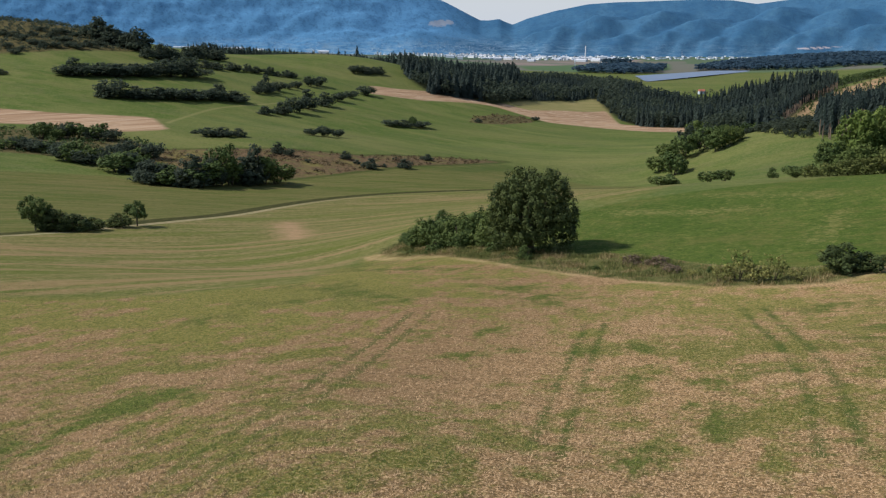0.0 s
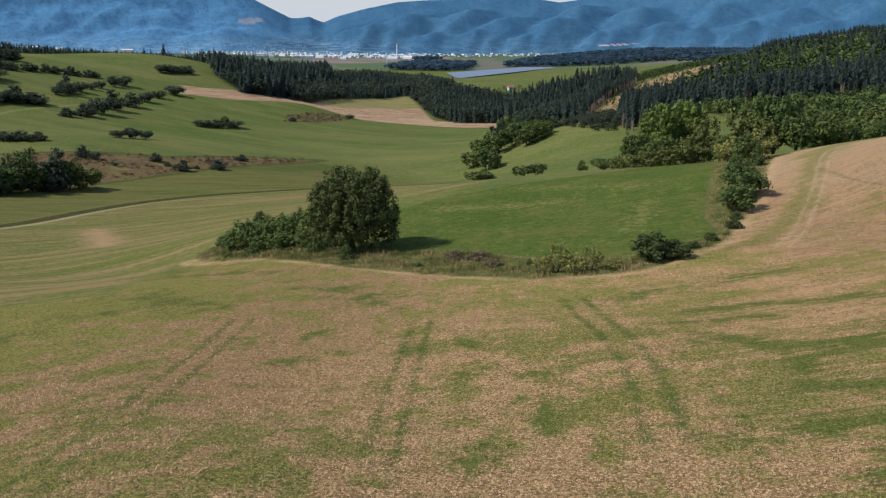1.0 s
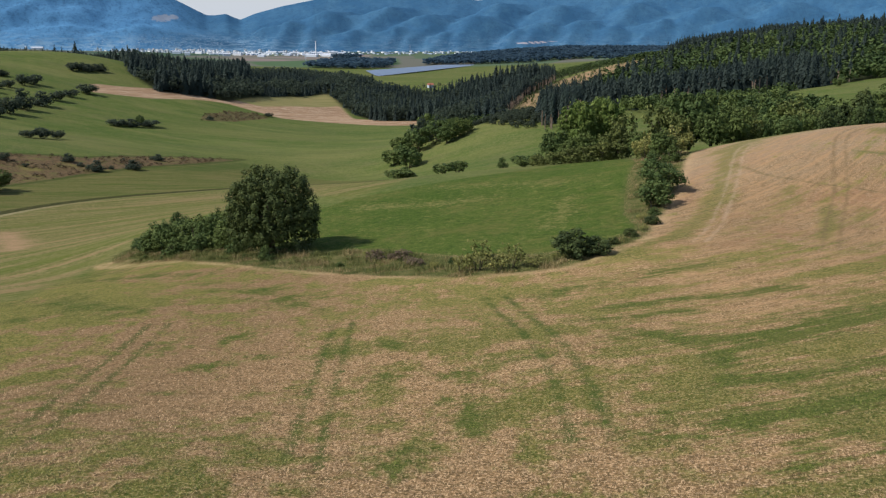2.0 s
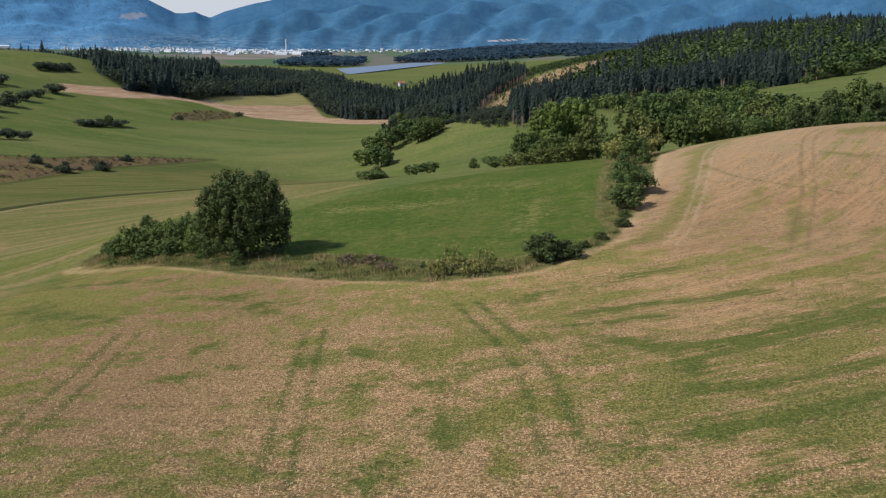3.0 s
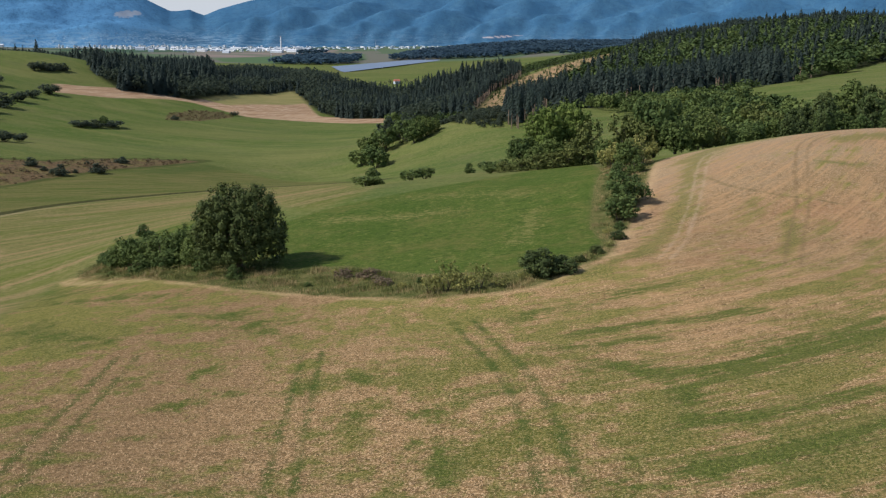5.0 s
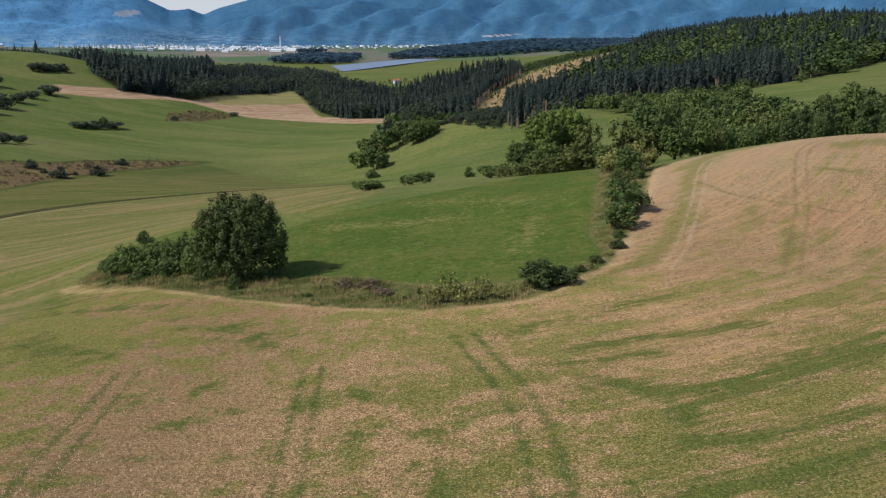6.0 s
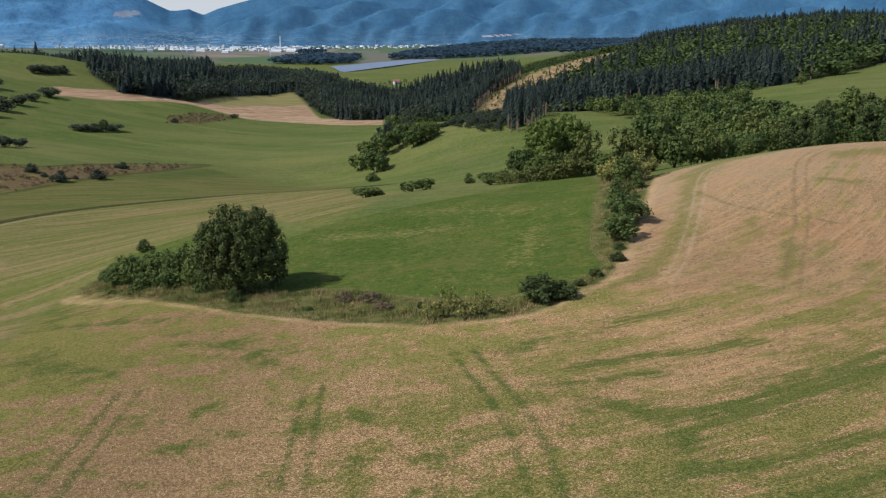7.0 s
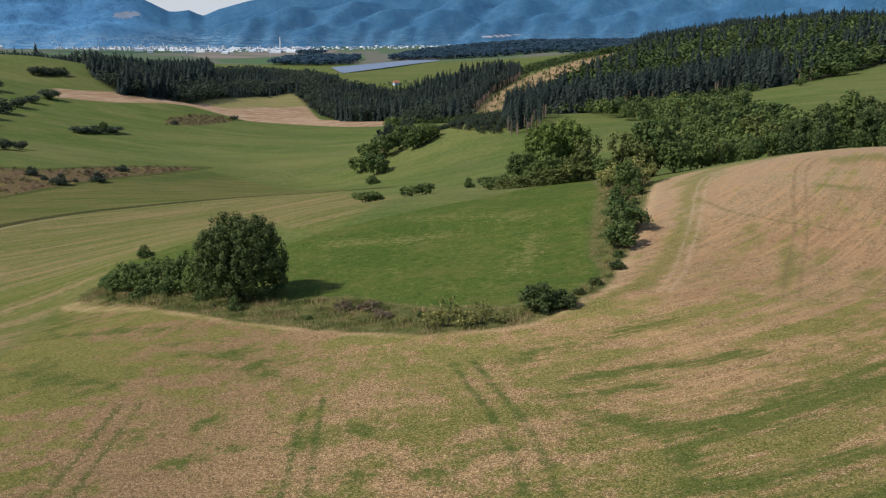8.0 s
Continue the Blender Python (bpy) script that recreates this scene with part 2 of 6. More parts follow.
def ground_material():
    s = Shade("land", 0.95, 0.02)
    fine = s.noise(2.6, 6, 0.72)
    clod = s.noise(0.55, 5, 0.65)
    broad = s.noise(0.045, 4, 0.6)
    wide = s.noise(0.006, 4, 0.55)
    edge = s.calc("MULTIPLY", s.calc("SUBTRACT", s.noise(0.25, 4, 0.6), 0.5), 3.0)

    def inside(name, soft, wobble=1.0):
        d = s.calc("MULTIPLY_ADD", edge, wobble, s.attr(name))
        return s.band(d, -soft, soft)

    # pasture that covers the hills
    pasture = s.mix(s.band(broad, 0.35, 0.68), (0.064, 0.102, 0.020), (0.100, 0.128, 0.033))
    pasture = s.mix(s.band(wide, 0.42, 0.62), pasture, (0.109, 0.123, 0.037))
    mown = s.noise(0.03, 3, 0.5, s.place((0.25, 3.0, 1), 0.35))
    pasture = s.mix(s.band(mown, 0.45, 0.7, 0, 0.3), pasture, (0.160, 0.160, 0.054))
    pasture = s.mix(s.band(s.noise(0.35, 6, 0.75), 0.42, 0.66, 0, 0.5), pasture, (0.048, 0.086, 0.015))
    pasture = s.mix(s.band(s.noise(0.09, 5, 0.7), 0.55, 0.72, 0, 0.35), pasture, (0.194, 0.186, 0.068))
    cutting = s.noise(0.11, 4, 0.65, s.place((0.12, 1.0, 1), 0.22), 0.4)
    pasture = s.mix(s.band(cutting, 0.42, 0.68, 0, 0.5), pasture, (0.146, 0.137, 0.051))
    pasture = s.mix(s.band(s.noise(0.02, 5, 0.65, s.place((0.4, 1.6, 1), 0.2)), 0.5, 0.66, 0, 0.55), pasture, (0.068, 0.100, 0.028))
    sweep = s.noise(0.020, 5, 0.6, s.place((0.4, 1.0, 1), 0.30), 0.8)
    pasture = s.mix(s.band(sweep, 0.50, 0.64, 0, 0.3), pasture, (0.177, 0.174, 0.061))
    pasture = s.mix(s.band(sweep, 0.38, 0.50, 0.3, 0), pasture, (0.051, 0.090, 0.018))
    pasture = s.mix(s.band(s.noise(0.028, 6, 0.72), 0.52, 0.66, 0, 0.28), pasture, (0.146, 0.123, 0.063))
    mottle = s.noise(0.75, 5, 0.8)
    pasture = s.mix(s.band(mottle, 0.38, 0.49, 0.5, 0), pasture, (0.046, 0.067, 0.018))
    pasture = s.mix(s.band(mottle, 0.52, 0.62, 0, 0.5), pasture, (0.188, 0.162, 0.078))
    # plots of the far plain, haze of the distance mixed into their colours
    plots = s.cells(0.0042, s.place((1, 0.7, 1), 0.3))
    bits = s.tree.nodes.new("ShaderNodeSeparateColor")
    s.put(bits.inputs[0], plots.outputs["Color"])
    plain = s.mix(s.band(bits.outputs[0], 0.3, 0.5), (0.05, 0.085, 0.055), (0.085, 0.12, 0.07))
    plain = s.mix(s.band(bits.outputs[1], 0.72, 0.78), plain, (0.125, 0.125, 0.100))
    plain = s.mix(inside("tilth", 12, 6), plain, s.mix(s.band(s.noise(0.012, 3, 0.6, s.place((0.3, 1, 1), 0.2)), 0.42, 0.58), (0.21, 0.165, 0.145), (0.13, 0.135, 0.105)))
    plain = s.mix(inside("leas", 12, 6), plain, (0.075, 0.122, 0.060))
    colour = s.mix(inside("plain", 60, 10), pasture, plain)

    # grass of the valley floor, mown in long curved swathes
    swathe = s.noise(0.16, 4, 0.6, s.place((0.10, 1.3, 1), -0.78), 0.4)
    valley = s.mix(s.band(broad, 0.3, 0.7), (0.066, 0.092, 0.017), (0.108, 0.110, 0.031))
    valley = s.mix(s.band(swathe, 0.42, 0.68, 0, 0.6), valley, (0.215, 0.165, 0.076))
    valley = s.mix(s.band(clod, 0.45, 0.62, 0, 0.45), valley, (0.075, 0.105, 0.016))
    valley = s.mix(s.band(fine, 0.48, 0.66, 0, 0.6), valley, (0.26, 0.21, 0.093))
    mowing = s.noise(0.42, 4, 0.65, s.place((0.035, 1.0, 1), -0.86))
    valley = s.mix(s.band(mowing, 0.44, 0.60, 0, 0.7), valley, (0.205, 0.158, 0.074))
    valley = s.mix(s.band(s.noise(0.07, 5, 0.7), 0.52, 0.68, 0, 0.5), valley, (0.085, 0.110, 0.024))
    valley = s.mix(s.band(mottle, 0.38, 0.49, 0.65, 0), valley, (0.062, 0.072, 0.020))
    valley = s.mix(s.band(mottle, 0.52, 0.62, 0, 0.6), valley, (0.25, 0.19, 0.098))
    sweeps = s.noise(0.115, 4, 0.6, s.place((0.07, 1.0, 1), -1.05), 0.5)
    valley = s.mix(s.calc("MULTIPLY", s.band(sweeps, 0.50, 0.62, 0, 0.5), s.band(s.attr("lane"), 12, 55, 0.2, 1.0)), valley, (0.275, 0.172, 0.094))
    valley = s.mix(s.band(sweeps, 0.38, 0.49, 0.5, 0), valley, (0.084, 0.108, 0.020))
    above = s.band(s.attr("lane"), -2, -14)
    olive = s.mix(s.band(s.noise(0.30, 4, 0.65, s.place((0.03, 1.0, 1), -0.5)), 0.42, 0.60), (0.064, 0.086, 0.020), (0.128, 0.114, 0.042))
    olive = s.mix(s.band(mottle, 0.38, 0.49, 0.5, 0), olive, (0.046, 0.058, 0.015))
    valley = s.mix(s.calc("MULTIPLY", above, 0.75), valley, olive)
    valley = s.mix(s.calc("MULTIPLY", inside("wedge", 8, 4), 0.6), valley, (0.052, 0.080, 0.020))
    colour = s.mix(inside("valley", 4, 2), colour, valley)

    trod = s.calc("MULTIPLY_ADD", s.calc("SUBTRACT", clod, 0.5), 1.5, s.calc("ABSOLUTE", s.attr("footpath")))
    colour = s.mix(s.band(trod, 0.8, 2.6, 0.55, 0), colour, (0.20, 0.185, 0.075))

    # rough dry banks
    bank = s.mix(s.band(mottle, 0.40, 0.56), (0.050, 0.042, 0.022), (0.150, 0.098, 0.054))
    bank = s.mix(s.band(s.noise(0.14, 5, 0.75), 0.50, 0.62, 0, 0.8), bank, (0.105, 0.098, 0.036))
    bank = s.mix(s.band(broad, 0.5, 0.75), bank, (0.15, 0.13, 0.045))
    # dark edge of the bank: grass line with the bank's shadow painted in
    foot = s.calc("MULTIPLY", s.band(s.attr("bank_foot"), -6, -2.5), s.band(s.attr("bank_foot"), -1, 2, 1, 0))
    colour = s.mix(s.calc("MULTIPLY", foot, 0.75), colour, (0.045, 0.055, 0.016))
    colour = s.mix(inside("bank", 2.0, 3), colour, bank)
    scrub = s.mix(s.band(clod, 0.35, 0.65), (0.128, 0.094, 0.046), (0.056, 0.064, 0.024))
    colour = s.mix(inside("scrub", 5, 4), colour, scrub)

    # harvested grain fields
    rows = s.noise(0.14, 3, 0.5, s.place((1.0, 0.06, 1), 0.55))
    straw = s.mix(s.band(rows, 0.35, 0.65), (0.235, 0.145, 0.085), (0.345, 0.230, 0.140))
    drilled = s.noise(0.5, 3, 0.6, s.place((1.0, 0.03, 1), 0.42))
    straw = s.mix(s.band(drilled, 0.52, 0.60, 0, 0.65), straw, (0.47, 0.36, 0.25))
    straw = s.mix(s.band(s.noise(0.05, 5, 0.7), 0.54, 0.70, 0, 0.6), straw, (0.24, 0.16, 0.09))
    pale = s.mix(s.band(rows, 0.35, 0.6), (0.24, 0.20, 0.085), (0.18, 0.17, 0.065))
    colour = s.mix(inside("pale", 5, 2), colour, pale)
    colour = s.mix(inside("straw", 3, 1.5), colour, straw)
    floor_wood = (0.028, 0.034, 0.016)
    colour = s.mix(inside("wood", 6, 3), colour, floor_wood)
    cleared = s.mix(s.band(s.noise(0.09, 5), 0.42, 0.60), (0.30, 0.195, 0.110), (0.160, 0.132, 0.062))
    colour = s.mix(inside("clearing", 6, 4), colour, cleared)

    # lush meadow
    lush = s.mix(s.band(broad, 0.32, 0.7), (0.056, 0.090, 0.016), (0.084, 0.112, 0.024))
    lush = s.mix(s.band(s.noise(0.12, 6, 0.8), 0.50, 0.66, 0, 0.40), lush, (0.165, 0.150, 0.050))
    lush = s.mix(s.band(fine, 0.42, 0.64, 0, 0.62), lush, (0.034, 0.066, 0.009))
    lush = s.mix(s.band(s.noise(0.8, 6, 0.75), 0.52, 0.68, 0, 0.45), lush, (0.13, 0.15, 0.035))
    lush = s.mix(s.band(s.noise(0.34, 6, 0.85), 0.53, 0.63, 0, 0.55), lush, (0.178, 0.160, 0.050))
    lush = s.mix(s.band(s.noise(4.0, 4, 0.7), 0.38, 0.55, 0.55, 0), lush, (0.030, 0.058, 0.011))
    lush = s.mix(s.band(s.noise(1.6, 5, 0.8), 0.52, 0.62, 0, 0.4), lush, (0.165, 0.170, 0.055))
    lush = s.mix(s.band(mottle, 0.37, 0.49, 0.7, 0), lush, (0.024, 0.048, 0.010))
    lush = s.mix(s.band(s.noise(0.06, 6, 0.8), 0.48, 0.62, 0, 0.45), lush, (0.112, 0.106, 0.032))
    sere = s.calc("MULTIPLY_ADD", s.calc("SUBTRACT", s.noise(0.8, 6, 0.85), 0.5), 9.0, s.attr("sere"))
    lush = s.mix(s.band(sere, -0.4, 1.4, 0, 0.6), lush, (0.215, 0.178, 0.068))
    colour = s.mix(inside("meadow", 0.8, 0.4), colour, lush)
    rank = s.mix(s.band(clod, 0.35, 0.65), (0.058, 0.074, 0.020), (0.135, 0.122, 0.048))
    colour = s.mix(inside("margin", 1.1, 0.7), colour, rank)

    # the stubble field: straw rows with regrowth in bands along the slope
    ripe, sprout, green = stubble_tones(s)
    stubble = s.mix(s.calc("MULTIPLY", green, 0.9), ripe, sprout)
    worn = s.noise(0.30, 5, 0.7)
    for name, gauge, width, tone, amount in TRAMLINES:
        off = s.calc("ABSOLUTE", s.calc("SUBTRACT", s.calc("ABSOLUTE", s.attr(name)), gauge / 2))
        line = s.calc("MULTIPLY", s.band(s.calc("MULTIPLY_ADD", s.calc("SUBTRACT", s.noise(1.4, 4, 0.7), 0.5), 2.0, off), width * 0.2, width * 1.3, 1, 0), s.band(worn, 0.36, 0.60, amount * 0.25, amount))
        stubble = s.mix(line, stubble, tone)
    colour = s.mix(inside("stubble", 0.7, 0.35), colour, stubble)
    rim = s.calc("MULTIPLY_ADD", s.calc("SUBTRACT", clod, 0.5), 1.2, s.attr("stubble"))
    rim = s.calc("MULTIPLY", s.band(rim, -0.9, 0.0), s.band(rim, 0.5, 2.2, 1, 0))
    rim = s.calc("MULTIPLY", rim, s.band(s.attr("margin"), -4, -2))
    colour = s.mix(s.calc("MULTIPLY", rim, s.calc("MULTIPLY", s.band(s.noise(0.2, 3), 0.4, 0.6, 0.2, 0.8), s.band(fine, 0.35, 0.6, 0.3, 1))), colour, (0.40, 0.275, 0.15))
    # cart track in two wheel lines and a bare patch
    lane = s.attr("lane")
    off = s.calc("ABSOLUTE", lane)
    # weedy strip above the track, its shaded edge put into the colour
    shaded_verge = s.calc("MULTIPLY", s.band(lane, -8.5, -6.4), s.band(lane, -1.7, -1.1, 1, 0))
    colour = s.mix(s.calc("MULTIPLY", shaded_verge, 0.9), colour, s.mix(s.band(clod, 0.4, 0.6), (0.022, 0.028, 0.010), (0.060, 0.058, 0.022)))
    where = s.tree.nodes.new("ShaderNodeSeparateXYZ")
    s.put(where.inputs[0], s.place())
    worn_lane = s.band(where.outputs[1], 330, 450, 0.8, 0.1)
    rut = s.band(s.calc("MULTIPLY_ADD", s.calc("SUBTRACT", clod, 0.5), 0.5, s.calc("ABSOLUTE", s.calc("SUBTRACT", off, 0.75))), 0.2, 0.6, 1, 0)
    colour = s.mix(s.calc("MULTIPLY", rut, worn_lane), colour, (0.37, 0.30, 0.19))
    colour = s.mix(s.calc("MULTIPLY", inside("bare", 5.0, 5.0), s.band(fine, 0.36, 0.56, 0.3, 0.9)), colour, (0.33, 0.205, 0.12))
    s.bump(s.calc("ADD", fine, s.calc("MULTIPLY", clod, 1.4)), 0.10, 0.8)
    return s.done(colour)


# name of the line, gauge, rut width, tone, strength
TRAMLINES = [
    ("tram_a", 1.7, 0.36, (0.045, 0.074, 0.016), 0.8),
    ("tram_b", 2.2, 0.50, (0.045, 0.074, 0.016), 0.8),
    ("tram_c", 1.9, 0.40, (0.050, 0.076, 0.017), 0.75),
    ("tram_d", 1.5, 0.34, (0.40, 0.29, 0.19), 0.40),
    ("tram_e", 1.9, 0.36, (0.150, 0.105, 0.054), 0.65),
    ("slot_a", 0.0, 0.45, (0.120, 0.098, 0.044), 0.6),
    ("slot_b", 0.0, 0.60, (0.125, 0.120, 0.046), 0.6),
]

# ---- the land ----
# rounded rises and hollows of the land: centre x, centre y, spread, height
NEAR_RISES = [
    (4, 1, 19, -1.5),
    (-1, 21, 32, -2.4),
    (24, 11, 24, -0.9),
    (-27, 13, 16, 1.3),
    (-29, 11, 24, -1.1),
    (4, 34, 20, 1.3),
    (-5, 35, 14, -1.8),
    (-10, 34, 15, 2.6),
    (25, 42, 20, 1.2),
    (-21, 45, 12, 1.6),
    (-31, 59, 12, 1.2),
    (13, 79, 23, 1),
    (-82, 4, 36, 11.4),
    (67, 76, 53, 10.3),
    (-33, 97, 32, 2.6),
    (94, -60, 55, 30.7),
]
SLOPE_RISES = [
    (19, 130, 29, 3.1),
    (-126, 91, 80, 12.8),
    (-38, 158, 50, 4.2),
    (44, 181, 42, 6.2),
    (-68, 176, 33, -3.8),
    (116, 153, 59, 6),
    (84, 206, 41, 5.5),
    (-38, 222, 58, 7.6),
    (-166, 177, 55, 5.5),
    (203, 165, 106, 22.3),
    (-293, 62, 115, 38.9),
    (75, 290, 147, 34.3),
    (-169, 257, 41, 2.8),
    (79, 313, 64, -6.7),
]
VALLEY_RISES = [
    (-59, 331, 77, 3.1),
    (-239, 244, 100, 9.3),
    (-199, 366, 129, 5.7),
    (234, 373, 151, 17.6),
    (361, 309, 194, 30.6),
    (122, 495, 114, 14.4),
    (-412, 311, 174, 21.8),
    (-34, 552, 141, 10.4),
    (-47, 596, 80, -14.3),
    (-262, 574, 109, 11.3),
    (18, 632, 83, 20.1),
    (250, 612, 187, 26.3),
    (-465, 497, 242, 17.4),
    (405, 632, 256, 32.2),
    (90, 782, 152, 19),
    (-581, 755, 262, 33.9),
    (466, 875, 207, 28.7),
]
FAR_RISES = [
    (-744, 916, 162, 30.2),
    (202, 1165, 302, 30.3),
    (-897, 805, 412, 27.3),
    (647, 1071, 439, 35.4),
    (-90, 1266, 329, -41.4),
    (-397, 1214, 267, 29.5),
    (-593, 1132, 636, 35.3),
    (507, 1372, 434, 41.5),
    (-960, 1116, 309, 33.9),
    (1046, 1505, 713, 49.4),
    (494, 1777, 372, 31.6),
    (-1059, 1519, 627, 43.3),
    (925, 2230, 590, 53.9),
    (-1530, 1973, 832, 52),
    (1251, 3133, 846, 47.1),
    (1616, 3194, 1905, 24.1),
    (-1937, 3037, 948, 49.9),
]
# one hollow and two rises, added to fit the land to the camera's view
FITTED_RISES = [(-790, 1350, 240, -16), (-480, 1235, 120, 13), (240, 3150, 270, 20)]
RISES = np.array(NEAR_RISES + SLOPE_RISES + VALLEY_RISES + FAR_RISES + FITTED_RISES)


def land(x, y):
    """Height of the ground at plan points."""
    x, y = np.asarray(x, float), np.asarray(y, float)
    z = 15.0 - 119.0 * (1 - np.exp(-np.hypot(x, y) / 380.0))
    for cx, cy, r, h in RISES:
        z = z + h * np.exp(-((x - cx) ** 2 + (y - cy) ** 2) / r**2)
    return z


# plots in the plan, metres
STUBBLE = [(-83, 98), (-64, 103), (-52, 116), (-66, 165), (-71, 187), (-67, 187), (-40, 148), (-28, 135), (-16, 126), (-3, 119), (6, 118), (11, 119), (15, 124), (22, 133), (27, 150), (32, 166), (37, 185), (41, 199), (47, 206), (54, 209), (67, 210), (83, 215), (118, 232), (190, 200), (160, -90), (-190, -90), (-190, 90)]
MEADOW = [(-30, 193), (-25, 200), (-10, 213), (8, 230), (22, 251), (39, 266), (34, 215), (26, 173), (23, 153), (23, 140), (16, 129), (8, 128), (-3, 133), (-13, 145), (-23, 146), (-44, 164), (-69, 206), (-70, 215), (-65, 223), (-56, 234), (-47, 240)]
MARGIN = [(-70, 194), (-67.5, 199), (-63, 197), (-46, 171), (-23, 148), (-14, 147), (-3, 135), (8, 129), (16, 131), (22, 141), (22, 154), (25, 174), (31, 204), (37, 262), (46, 255), (42, 206), (37, 184), (32, 165), (27, 149), (22, 132), (15, 123), (11, 118), (6, 117), (-3, 118), (-16, 125), (-27, 134), (-40, 147), (-67, 185)]
VALLEY = [(-320, 366), (-268, 396), (-238, 385), (-209, 446), (-165, 583), (-144, 633), (-54, 545), (-12, 300), (-17, 218), (-25, 200), (-47, 240), (-56, 234), (-65, 223), (-69, 206), (-67, 187), (-71, 187), (-66, 165), (-52, 116), (-64, 103), (-83, 98), (-190, 95), (-260, 110)]
BANK = [(-276, 423), (-297, 488), (-249, 532), (-209, 551), (-175, 620), (-147, 653), (-165, 583), (-192, 505), (-211, 449), (-237, 391)]
SCRUB_SLOPE = [(-417, 491), (-396, 532), (-333, 511), (-297, 488), (-272, 421), (-324, 434), (-362, 425)]
SCRUB_HILL = [(-632, 752), (-604, 789), (-573, 863), (-564, 901), (-619, 994), (-690, 1030), (-780, 940), (-707, 845)]
SCRUB_PATCH = [(-257, 961), (-249, 1036), (-221, 1062), (-199, 1020), (-217, 945), (-244, 912)]
STRAW_MID = [(-384, 1039), (-361, 1058), (-325, 1109), (-286, 1153), (-259, 1152), (-234, 1143), (-215, 1249), (-191, 1332), (-181, 1389), (-136, 1158), (-63, 1175), (-58, 1025), (-129, 1052), (-162, 1052), (-194, 1041), (-224, 1074), (-262, 1102), (-284, 1087), (-320, 1017), (-364, 984)]
STRAW_LEFT = [(-484, 572), (-431, 581), (-378, 609), (-335, 557), (-356, 529), (-399, 536), (-443, 521)]
PALE_HILL = [(-264, 1140), (-272, 1247), (-285, 1420), (-262, 1560), (-219, 1600), (-190, 1480), (-150, 1225), (-136, 1158), (-200, 1100)]
CLEARING = [(27, 930), (36, 1070), (66, 1360), (118, 1545), (175, 1660), (262, 1800), (305, 1770), (258, 1480), (205, 1330), (150, 1225), (95, 1080), (52, 870)]
WOOD_MID = [(-386, 1161), (-328, 1079), (-293, 1119), (-266, 1120), (-263, 1269), (-257, 1383), (-218, 1553), (-140, 1230), (-112, 1150), (-120, 1400), (-172, 1740), (-235, 1950), (-387, 2119), (-444, 1702), (-505, 1519)]
WOOD_HILL = [(52, 870), (50, 760), (77, 672), (114, 676), (155, 696), (214, 734), (269, 781), (375, 866), (732, 1688), (552, 1906), (380, 1900), (300, 1620), (262, 1560), (205, 1400), (150, 1330), (90, 1120)]
WOOD_DALE = [(-140, 1230), (-109, 1143), (-58, 1127), (-14, 1000), (25, 954), (37, 1074), (69, 1367), (115, 1546), (122, 1680), (71, 1700), (13, 1640), (-39, 1560), (-76, 1520), (-120, 1600), (-196, 1768), (-188, 1586)]
WOOD_TOP = [(108, 1590), (172, 1690), (262, 1830), (330, 1850), (400, 2000), (330, 2150), (200, 2000), (112, 1760)]
BARE = [(-139, 290), (-136, 299), (-117, 265), (-109, 242), (-117, 247)]
TRACK = [(-172, 185), (-173, 207), (-166, 232), (-160, 262), (-163, 302), (-166, 348), (-165, 390), (-156, 427), (-136, 456), (-103, 488), (-80, 508), (-48, 499), (-25, 471)]
TRAM_A = [(-8.3, 46), (-9.6, 58), (-10.6, 70), (-11.2, 80), (-12.1, 91.5), (-12.3, 94)]
TRAM_B = [(6.2, 50), (6.3, 57.5), (6.4, 65), (6.0, 73.7), (5.3, 82.8), (3.4, 96), (2.0, 106)]
TRAM_C = [(-23.2, 33), (-23.6, 41), (-24.1, 48), (-25.2, 57), (-26.8, 66), (-27.8, 74), (-28.4, 83.5), (-29.3, 93)]
TRAM_D = [(27.6, 127.6), (32.1, 138.1), (36.4, 152.3), (39.3, 160.8), (43.2, 173.9), (45.9, 183.5), (47.8, 189.5), (50.8, 196), (55.4, 201.2), (61, 204.2), (68, 206.5)]
TRAM_E = [(42.0, 121.9), (46.3, 133.9), (50.4, 145.1), (54.8, 156.2), (57.8, 166.2), (60.6, 175.4), (64.8, 187.6), (67.8, 193.6), (72.6, 199.8), (78, 205)]
SLOT_A = [(43.5, 180), (44.7, 176.1), (45.9, 171.7), (47, 167.7), (49.2, 165.7), (52.8, 160.5), (57.3, 157.3), (60.5, 153.5)]
SLOT_B = [(62.5, 179), (65.8, 175.8), (67.8, 173.5), (72, 171.8), (78, 170)]
TILTH = [(-880, 3800), (-714, 3690), (-646, 3990), (-380, 3990), (-380, 3560), (-529, 3200), (-640, 2980), (-760, 3200)]
LEAS = [(-640, 2960), (-529, 3180), (-390, 3520), (-250, 3400), (-210, 2900), (-300, 2700), (-560, 2700)]
FOOTPATH = [(-352, 580), (-361, 608), (-375, 663), (-382, 705), (-378, 747), (-371, 819), (-366, 870)]
WEDGE = [(-169, 542), (-157, 593), (-143, 646), (-125, 663), (-102, 657), (-110, 642), (-133, 602), (-148, 557)]


